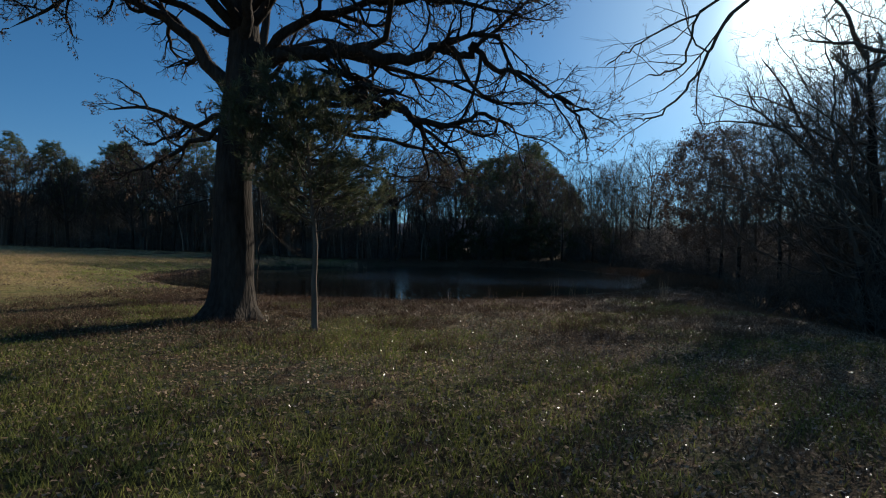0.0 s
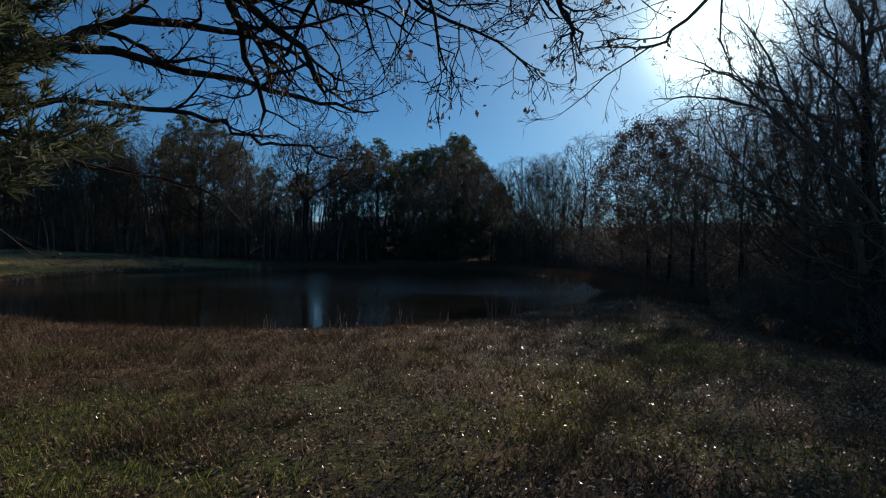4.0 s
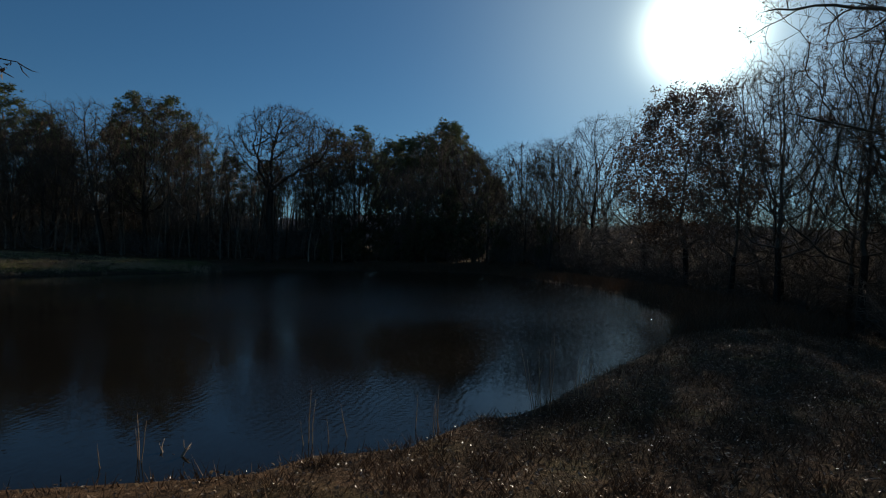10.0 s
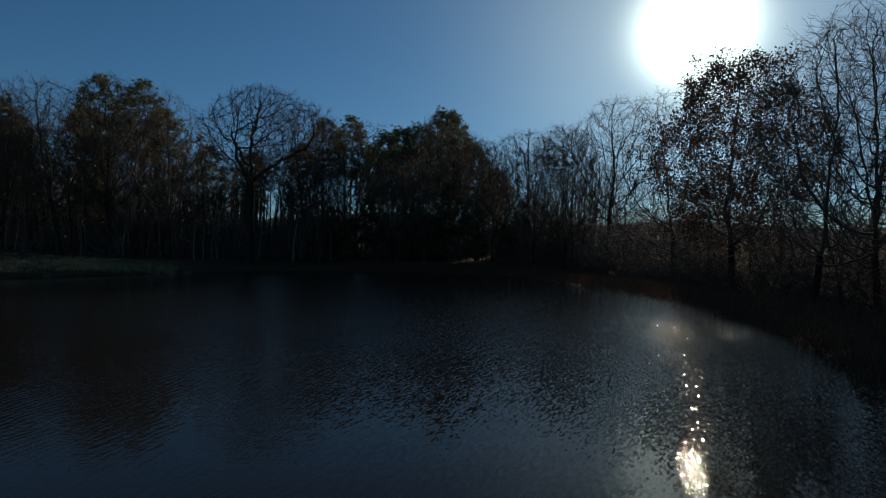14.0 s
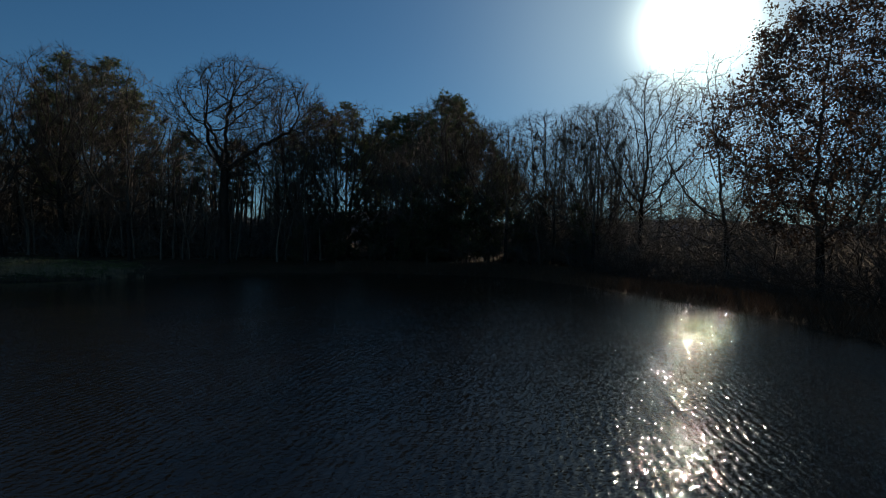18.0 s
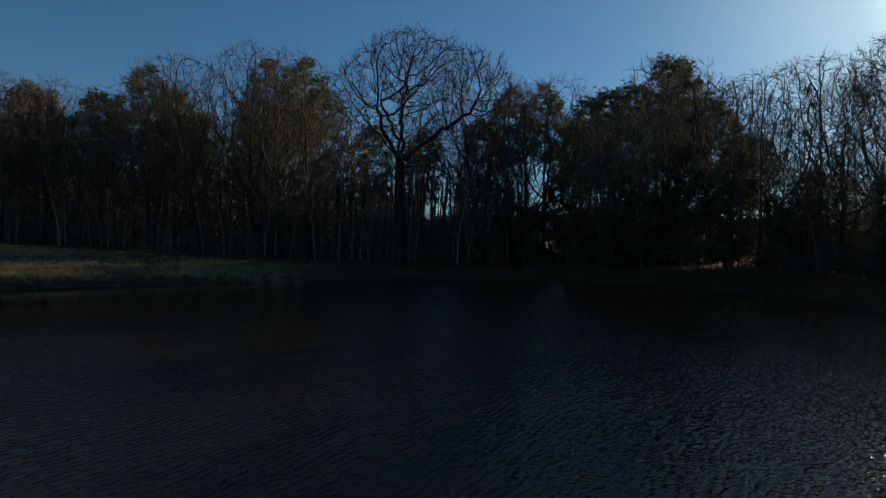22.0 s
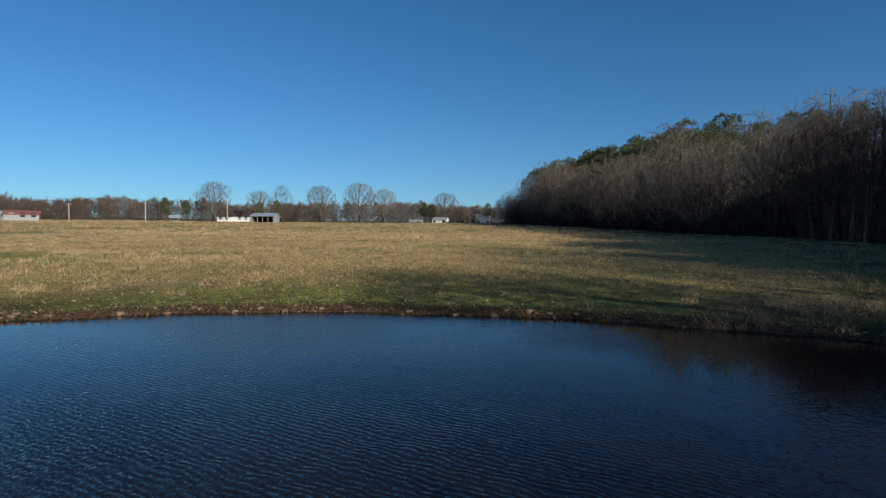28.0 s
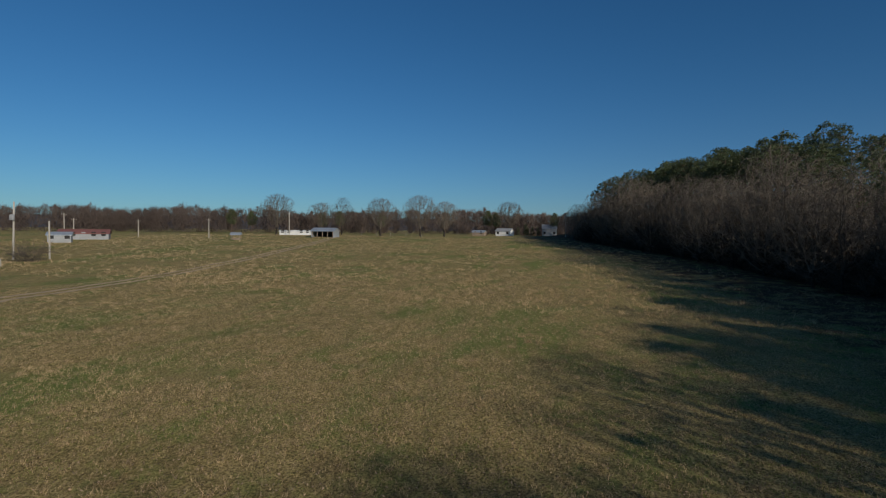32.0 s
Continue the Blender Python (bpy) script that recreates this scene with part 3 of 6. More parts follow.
# ---- trees ----
def flowing(rng, c, shake):
    """A smooth, slightly crooked line through the given places."""
    ends = np.concatenate([[2 * c[0] - c[1]], c, [2 * c[-1] - c[-2]]])
    out = []
    for k in range(len(c) - 1):
        a, b, d, e = ends[k:k + 4]
        for t in (0.0, 0.25, 0.5, 0.75):
            q = 0.5 * (2 * b + (d - a) * t + (2 * a - 5 * b + 4 * d - e) * t * t + (3 * b - a - 3 * d + e) * t ** 3)
            out.append(q + rng.normal(0, shake, 3) * (1 if k or t else 0))
    return np.array(out + [c[-1]])


def crown_spots(rng, n, z0, z1, wide, mid, full, lobes=0.3, hollow=0.45):
    """Points that fill a lobed crown between two heights; mid: where it is widest, full: how square its outline is."""
    u = rng.random(n) ** 0.9
    prof = np.sin(math.pi * np.clip(u, 0.02, 0.985) ** (math.log(0.5) / math.log(mid))) ** full
    a, off = rng.uniform(0, 2 * math.pi, n), rng.uniform(0, 50)
    bulge = np.array([1 + lobes * noise.noise((math.cos(q) * 1.6 + off, math.sin(q) * 1.6, h * 2.6)) for q, h in zip(a, u)])
    r = wide * prof * bulge * rng.random(n) ** hollow
    return np.stack([r * np.cos(a), r * np.sin(a), z0 + (z1 - z0) * u * (1 + 0.1 * (bulge - 1))], 1)


def colonise(rng, spots, stem, step, reach, kill, jitter=0.25, up=0.05, rounds=90, par=None):
    """Lets a stem branch towards the spots; gives the nodes and their parents."""
    P = np.array(stem, float)
    par = list(range(-1, len(P) - 1)) if par is None else list(par)
    D = np.linalg.norm(spots[:, None, :] - P[None], axis=2)
    near, best = D.argmin(1), D.min(1)
    for _ in range(rounds):
        act = best < reach
        if not act.any():
            break
        v = spots[act] - P[near[act]]
        v /= np.linalg.norm(v, axis=1)[:, None] + 1e-9
        keys, inv = np.unique(near[act], return_inverse=True)
        d = np.zeros((len(keys), 3))
        np.add.at(d, inv.ravel(), v)
        d /= np.linalg.norm(d, axis=1)[:, None] + 1e-9
        d += rng.normal(0, jitter, d.shape) + np.array([0, 0, up])
        d /= np.linalg.norm(d, axis=1)[:, None] + 1e-9
        fresh = P[keys] + d * step * rng.uniform(0.75, 1.15, (len(keys), 1))
        n0 = len(P)
        P = np.concatenate([P, fresh])
        par += [int(k) for k in keys]
        D = np.linalg.norm(spots[:, None, :] - fresh[None], axis=2)
        k, m = D.argmin(1), D.min(1)
        closer = m < best
        near, best = np.where(closer, k + n0, near), np.where(closer, m, best)
        keep = best > kill
        spots, near, best = spots[keep], near[keep], best[keep]
        if not len(spots):
            break
    return P, np.array(par)


def limbs_of(rng, tubes, P, par, stem_n, thick, thin, twig, twigs):
    """Skins grown nodes as tapering limbs, with fine twigs at their ends; gives the twig tips."""
    n = len(P)
    kids = [[] for _ in range(n)]
    for i in range(1, n):
        kids[par[i]].append(i)
    ends = max(2, sum(1 for k in kids if not k))
    power = math.log(ends) / math.log(thick / thin)
    area = np.zeros(n)
    for i in range(n - 1, -1, -1):
        if not kids[i]:
            area[i] = thin ** power
        if i:
            area[par[i]] += area[i]
    rad, tips = area ** (1 / power), []
    starts = [(stem_n - 1, None)] + [(i, par[i]) for i in range(stem_n, n) if par[i] < stem_n - 1]
    while starts:
        i, root = starts.pop()
        line = ([P[root]] if root is not None else []) + [P[i]]
        rr = ([rad[i]] if root is not None else []) + [rad[i]]
        while kids[i]:
            ks = sorted(kids[i], key=lambda k: -area[k])
            starts += [(k, i) for k in ks[1:]]
            i = ks[0]
            line.append(P[i])
            rr.append(rad[i])
        end = unit(line[-1] - line[-2]) if len(line) > 1 else np.array([0, 0, 1.0])
        line.append(line[-1] + unit(end + rng.normal(0, 0.3, 3)) * twig)
        rr.append(thin * 0.4)
        tips.append(line[-1])
        tubes.add(np.array(line), rr, 7 if rr[0] > 0.12 else 5 if rr[0] > 0.06 else 4 if rr[0] > 0.035 else 3)
    for i in range(stem_n, n):
        if rad[i] < thin * 3.2:
            for _ in range(twigs):
                q = side_way(rng, unit(P[i] - P[par[i]]), rng.uniform(0.25, 0.75))
                q[2] += 0.2
                tip = P[i] + q * twig * rng.uniform(0.7, 1.5)
                tubes.add(np.array([P[i], tip]), [thin * 0.8, thin * 0.3], 3)
                tips.append(tip)
                side = P[i] + (tip - P[i]) * 0.45
                tubes.add(np.array([side, side + side_way(rng, unit(tip - P[i]), 0.7) * twig * rng.uniform(0.4, 0.8)]), [thin * 0.6, thin * 0.25], 3)
    return tips, rad


def grown_tree(seed, tall, girth, clear, wide, mid=0.45, full=0.6, n=600, step=0.6, thin=0.017, twig=0.6, twigs=1, name="bare_tree", lean=(0, 0), low=None, twig_mat=None, leaves=0, leaf_size=0.13, jitter=0.25, up=0.05, lobes=0.35, limbs=(), shift=(0, 0)):
    """A leafless tree whose limbs fill a lobed crown; limbs: main boughs to begin from."""
    rng = np.random.default_rng(seed)
    root, trunk, crown = new(name), Tubes(), Tubes()
    z0 = clear * tall if low is None else low * tall
    stem = wander(rng, (0, 0, -0.3), (lean[0], lean[1], 1), clear * tall + 0.3, max(6, int(clear * tall / step)), 0.035, 0.03)
    spots = crown_spots(rng, n, z0, tall, wide, mid, full, lobes)
    spots[:, :2] += (stem[-1, :2] + np.array(lean) * 1.5)[None] * np.clip(spots[:, 2:] / (clear * tall), 0, 1.6)
    spots[:, :2] += shift
    P, par = list(stem), list(range(-1, len(stem) - 1))
    for path in limbs:
        at = int(np.argmin(np.linalg.norm(np.array(P) - np.array(path[0]), axis=1)))
        for q in flowing(rng, np.array(path, float), 0.1)[1:]:
            P.append(q)
            par.append(at)
            at = len(P) - 1
    P, par = colonise(rng, spots, P, step, wide * 1.15 + 2.0, step * 1.25, jitter, up, par=par)
    tips, rad = limbs_of(rng, crown, P, par, len(stem), girth * 0.42, thin, twig, twigs)
    u = np.linspace(0, 1, len(stem))
    tr = np.maximum(np.interp(u, [0, 0.07, 0.2, 1.0], [girth * 0.72, girth * 0.56, girth * 0.5, girth * 0.4]), rad[:len(stem)])
    trunk.add(stem, tr, 10, True)
    part("trunk", trunk.mesh("trunk"), M_BARK, root)
    part("crown", crown.mesh("crown"), M_TWIG if twig_mat is None else twig_mat, root)
    if leaves:
        part("foliage", leaf_mesh(rng, tips, leaves, 0.26, leaf_size, "foliage"), M_BROWNLEAF, root, "dry brown leaves still on the twigs")
    return root


def leaf_mesh(rng, spots, per, spread, size, name, flat=1.0):
    """Folded leaves, two triangles each, scattered round the given spots."""
    s = np.asarray(spots)
    s = np.repeat(s, per, 0)
    n = len(s)
    c = s + rng.normal(0, spread, (n, 3))
    a = rng.normal(0, 1, (n, 3)) * (1, 1, flat)
    a /= np.linalg.norm(a, axis=1)[:, None]
    b = np.cross(a, rng.normal(0, 1, (n, 3)) * (flat, flat, 1))
    b /= np.linalg.norm(b, axis=1)[:, None]
    z = size * rng.uniform(0.6, 1.4, (n, 1))
    up = np.cross(a, b) * z * 0.25
    v = np.stack([c - a * z, c + b * z * 0.5 + up, c + a * z, c - b * z * 0.5 + up], 1).reshape(-1, 3)
    o = np.arange(n)[:, None] * 4
    f = np.concatenate([o + [0, 1, 2], o + [0, 2, 3]], 0)
    return mesh_from(v, f, name)


def needle_clumps(rng, spots, per, length, width, name, flat=0.6):
    """Tufts of slim upward-swept needles, each tuft a burst of spikes."""
    s = np.repeat(np.asarray(spots), per, 0)
    n = len(s)
    d = rng.normal(0, 1, (n, 3))
    d[:, 2] = d[:, 2] * flat + 0.35
    d /= np.linalg.norm(d, axis=1)[:, None]
    q = np.cross(d, rng.normal(0, 1, (n, 3)))
    q /= np.linalg.norm(q, axis=1)[:, None]
    ln = length * rng.uniform(0.5, 1.3, (n, 1))
    v = np.stack([s + q * width, s - q * width, s + d * ln + np.cross(d, q) * width], 1).reshape(-1, 3)
    return mesh_from(v, np.arange(n * 3).reshape(-1, 3), name)


def pine_tree(seed, tall, girth, bare=0.45, wide=3.2, n=150, per=16, needle=0.42, blade=0.045, mid=0.42, step=0.75):
    """A pine with a bare trunk and a rounded crown of needle tufts."""
    rng = np.random.default_rng(seed)
    root, trunk, branches = new("pine_tree"), Tubes(), Tubes()
    stem = wander(rng, (0, 0, -0.3), (0, 0, 1), tall * 0.9, 14, 0.02, 0.05)
    trunk.add(stem, np.linspace(girth * 0.5, girth * 0.16, 15), 9)
    spots = crown_spots(rng, n, bare * tall, tall, wide, mid, 0.55, 0.5, 0.4)
    P, par = colonise(rng, spots, stem, step, wide * 1.1 + 1.0, step * 1.1, 0.2, 0.08)
    tips, _ = limbs_of(rng, branches, P, par, 15, girth * 0.3, 0.028, 0.4, 0)
    ends = np.concatenate([np.array(tips), spots, P[15:][rng.random(len(P) - 15) < 0.6]])
    tuft = np.repeat(ends, 4, 0) + rng.normal(0, 0.27, (len(ends) * 4, 3)) * (1, 1, 0.75)
    part("trunk", trunk.mesh("trunk"), M_PINEBARK, root)
    part("branchwork", branches.mesh("branchwork"), M_PINEBARK, root)
    part("crown", needle_clumps(rng, tuft, per, needle, blade, "needles"), M_NEEDLE, root, "dark green needle tufts")
    return root


def place(x, y, scale=1.0, turn=0.0, sink=0.0):
    return Matrix.Translation((x, y, z_at(x, y) - sink)) @ Matrix.Rotation(turn, 4, "Z") @ Matrix.Scale(scale, 4)


# -- the big oak by the start, with its long low limbs --
def limb_tree(seed, base, tall, girth, limbs, extra, spec, lean, label, wood=None, thin=0.0055, dead=0.05):
    rng = np.random.default_rng(seed)
    root = new("oak_tree")
    root.matrix_basis = place(*base)
    trunk, crown, tips = Tubes(), Tubes(), []
    zs = np.array([-0.4, 0.0, 0.15, 0.4, 0.9, 1.8, 3.0, 4.2, 5.4, 6.6, 8.0, 10.0, tall])
    pts = np.array([(lean[0] * z + 0.05 * math.sin(z * 1.3), lean[1] * z + 0.04 * math.cos(z * 0.9), z) for z in zs])
    rad = girth * np.interp(zs, [-0.4, 0, 0.15, 0.4, 0.9, 3.0, 5.4, 8, 10, tall], [1.0, 0.92, 0.80, 0.66, 0.56, 0.49, 0.46, 0.34, 0.22, 0.05])
    trunk.add(pts, rad, 22)
    tv = trunk.v[0]
    for i in range(len(tv)):
        a, z = math.atan2(tv[i][1], tv[i][0]), tv[i][2]
        flare = max(0.0, 1 - z / 0.9) ** 2
        k = 1 + 0.16 * flare * math.sin(a * 5 + 1) + 0.05 * noise.noise((math.cos(a) * 3, math.sin(a) * 3, z * 0.8))
        tv[i][0], tv[i][1] = pts[0][0] * 0 + tv[i][0] * k, tv[i][1] * k
    for path, r0 in limbs:
        c = np.array([wander(rng, p, (0, 0, 1), 0.0001, 1, 0, 0)[0] for p in path])
        c[0, :2] += np.array(lean) * c[0, 2] * (0.0 if abs(c[0, 0]) > 1 else 1.0)
        c = flowing(rng, c, 0.045)
        rr = np.linspace(r0, max(0.02, r0 * 0.14), len(c))
        crown.add(c, rr, 10)
        branch_out(rng, crown, c, rr, 0, spec if r0 > 0.06 else spec[2:], tips, thin)
    for i in range(extra):
        u = rng.uniform(0.48, 0.95)
        z = u * tall
        p = np.array([np.interp(z, zs, pts[:, 0]), np.interp(z, zs, pts[:, 1]), z])
        a, el = i * 2.4 + seed, rng.uniform(0.25, 0.8)
        c = wander(rng, p, (math.cos(a) * math.cos(el), math.sin(a) * math.cos(el), math.sin(el)), rng.uniform(4.0, 6.5), 8, 0.2, 0.03)
        rr = np.linspace(0.13, 0.02, 9)
        crown.add(c, rr, 8)
        branch_out(rng, crown, c, rr, 0, spec, tips, thin)
    part("trunk", trunk.mesh("trunk"), M_BARK, root, "dark furrowed bark with flared roots")
    part("crown", crown.mesh("crown"), wood or M_BARK, root, "gnarled bare limbs and twigs")
    few = [t for t in tips if rng.random() < dead]
    part("foliage", leaf_mesh(rng, few, 3, 0.045, 0.038, "foliage"), M_BROWNLEAF, root, "a few withered leaves")
    return tagged(root, label, "tree")


HERO = [(11, 0.34, 0.8, 0.32, 0.02, 5, 6), (7, 0.5, 0.8, 0.34, 0.0, 3, 4), (5, 0.55, 0.75, 0.3, -0.01, 3, 3), (3, 0.6, 0.6, 0.15, 0.0, 3, 2)]
HANG = [(7, 0.24, 0.7, 0.24, -0.02, 5, 5), (5, 0.5, 0.75, 0.26, -0.03, 4, 4), (4, 0.55, 0.7, 0.24, -0.02, 3, 3), (3, 0.6, 0.6, 0.18, 0.0, 3, 3)]
OAK1 = (-5.05, 12.9)
limb_tree(11, OAK1, 14.0, 0.86, [
    ([(0.2, 0.1, 5.2), (0.8, 0.1, 5.4), (1.44, 0.1, 5.47), (2.37, 0.1, 5.36), (3.0, 0.1, 5.14), (3.63, 0.1, 4.95), (3.79, 0.1, 5.15), (4.11, 0.1, 4.96), (4.51, 0.1, 4.73), (5.37, 0.1, 4.71), (6.0, 0.1, 4.88), (6.72, 0.1, 4.65)], 0.22),
    ([(4.4, 0.1, 4.78), (4.88, 0.1, 4.08), (5.23, 0.1, 3.6)], 0.05),
    ([(0.3, 0.2, 6.2), (1.0, 0.3, 6.35), (1.76, 0.3, 6.42), (2.79, 0.3, 6.53), (3.75, 0.3, 6.3), (4.55, 0.3, 6.36), (4.86, 0.3, 6.64), (5.51, 0.3, 6.38), (5.84, 0.3, 6.63), (6.24, 0.3, 6.14), (6.98, 0.3, 5.83), (8.04, 0.3, 5.29), (8.57, 0.3, 5.08)], 0.19),
    ([(7.9, 0.3, 5.35), (8.35, 0.3, 4.8), (8.49, 0.3, 4.23)], 0.035),
    ([(-0.2, 0, 5.4), (-0.7, -0.1, 6.3), (-1.5, -0.2, 7.1), (-2.8, -0.4, 7.6), (-4.2, -0.7, 7.4)], 0.19),
    ([(-0.2, 0.3, 5.0), (-1.0, 0.8, 4.9), (-2.0, 1.2, 4.5), (-3.0, 1.5, 4.4)], 0.08),
    ([(-0.2, -0.2, 4.6), (-1.2, 0.2, 4.1), (-2.2, 0.4, 3.6), (-2.9, 0.3, 3.5)], 0.07),
    ([(0.3, 0.2, 6.0), (1.2, 0.4, 7.0), (2.3, 0.6, 7.6), (4.0, 0.6, 7.9), (5.8, 0.2, 7.6), (7.2, -0.2, 7.0)], 0.15),
    ([(0.2, 0.0, 7.0), (1.5, -0.3, 8.0), (3.2, -0.6, 8.2), (5.0, -0.8, 7.9), (6.8, -1.0, 7.0)], 0.13),
    ([(0.2, 0.2, 6.2), (1.6, 1.2, 6.8), (3.5, 2.0, 6.7), (5.6, 2.4, 6.3), (7.2, 2.6, 5.6)], 0.12),
    ([(-0.2, 0.1, 6.8), (-1.2, -0.8, 7.2), (-2.6, -1.4, 7.0), (-4.0, -1.6, 6.2)], 0.10),
    ([(0.1, -0.2, 6.6), (0.9, -1.2, 7.8), (1.8, -2.4, 8.6)], 0.14),
], 7, HERO, (0.035, 0.01), "large bare oak with dark furrowed trunk and crooked limbs")
OAK2 = (-7.6, 19.5)
limb_tree(23, OAK2, 13.5, 0.6, [
    ([(0.2, 0.1, 5.2), (1.4, 0.5, 6.4), (3.0, 1.0, 7.2), (5.0, 1.6, 7.4), (6.6, 1.8, 7.0), (7.7, 1.8, 6.2)], 0.16),
    ([(0.2, 0.0, 4.6), (2.0, -0.2, 5.0), (3.6, -0.3, 4.95), (5.2, -0.3, 4.75), (6.2, 0.0, 4.35), (7.2, 0.4, 4.3), (8.0, 0.7, 4.0)], 0.07),
    ([(0.2, -0.1, 4.6), (1.2, -1.5, 4.5), (1.85, -2.4, 3.6), (1.95, -2.5, 2.2), (1.8, -2.5, 1.0)], 0.05),
    ([(0.2, 0.3, 4.2), (1.8, 2.0, 4.0), (3.6, 3.0, 3.7), (4.6, 3.6, 3.3)], 0.05),
    ([(-0.2, 0, 5.4), (-1.7, 0.6, 6.3), (-3.5, 0.9, 7.1), (-5.2, 1.0, 7.0)], 0.16),
    ([(0.2, 0.1, 5.9), (2.2, 0.6, 6.4), (5.0, 0.8, 6.0), (7.4, 0.9, 5.5), (8.9, 0.9, 5.4)], 0.13),
    ([(-0.1, 0.2, 4.6), (-0.8, 2.0, 5.0), (-1.2, 4.2, 4.8)], 0.12),
], 5, HANG, (0.11, 0.02), "bare oak with hanging twigs on the pond bank", dead=0.11)

# two big trees of the thicket, whose limbs reach over the bank; twigs paled for sun glare
limb_tree(37, (21.0, 26.0), 15.0, 0.62, [
    ([(-0.2, 0.1, 5.6), (-1.6, 1.2, 8.0), (-3.0, 1.4, 10.2), (-4.3, 1.2, 12.2), (-5.2, 1.4, 13.6)], 0.112),
    ([(-0.1, 0.2, 6.2), (-1.2, 2.4, 8.6), (-2.8, 3.8, 10.5), (-5.0, 4.6, 11.0), (-7.0, 5.2, 10.9)], 0.105),
    ([(-0.1, 0.2, 7.0), (-0.9, 3.4, 10.6), (-1.7, 6.1, 12.6), (-3.6, 7.4, 13.4)], 0.091),
    ([(-0.2, 0.0, 5.0), (-2.0, 0.5, 7.4), (-4.2, 0.6, 9.4), (-6.0, 0.8, 10.8), (-8.0, 1.2, 11.6)], 0.112),
    ([(-0.2, 0.1, 4.4), (-2.4, 1.8, 5.8), (-4.8, 3.2, 6.9), (-7.2, 3.8, 7.6)], 0.077),
    ([(-0.2, -0.2, 5.4), (-2.2, -1.8, 7.6), (-4.6, -3.0, 9.2), (-6.8, -3.6, 10.2)], 0.091),
    ([(0.2, 0.2, 6.6), (1.2, 2.2, 9.4), (2.0, 4.0, 11.8)], 0.084),
    ([(0.2, -0.2, 6.0), (1.8, -1.4, 8.4), (3.4, -2.4, 10.8)], 0.084),
], 6, HANG, (-0.05, 0.02), "large crooked leafless tree in the thicket with long limbs", M_GREYTWIG)
limb_tree(41, (15.2, 12.2), 14.0, 0.5, [
    ([(-0.2, 0.1, 6.6), (-2.0, 1.0, 9.2), (-4.2, 1.9, 10.9), (-5.6, 2.5, 11.0), (-7.0, 3.4, 10.1), (-7.4, 4.0, 9.1), (-7.7, 4.3, 8.4), (-8.3, 4.7, 7.7), (-8.8, 5.0, 7.4), (-9.2, 5.1, 7.5)], 0.075),
    ([(-4.6, 1.9, 11.0), (-6.6, 1.8, 10.6), (-8.3, 2.5, 9.7), (-8.4, 3.3, 8.7), (-8.7, 4.3, 8.6), (-8.9, 4.7, 8.75)], 0.045),
    ([(-8.2, 2.4, 9.8), (-9.0, 3.6, 9.6), (-9.6, 4.4, 9.4), (-10.2, 5.0, 9.0)], 0.03),
    ([(-0.2, 0.2, 6.0), (-1.2, 2.4, 8.2), (-2.4, 4.8, 9.8), (-3.2, 6.4, 10.6)], 0.12),
    ([(0.2, 0.2, 6.4), (1.4, 1.8, 8.6), (2.2, 3.6, 10.6)], 0.12),
    ([(-0.1, -0.2, 6.4), (-1.2, -1.8, 8.6), (-2.6, -3.4, 10.4)], 0.12),
], 4, HANG, (-0.03, 0.02), "leafless tree of the thicket with drooping outer twigs", M_GREYTWIG)


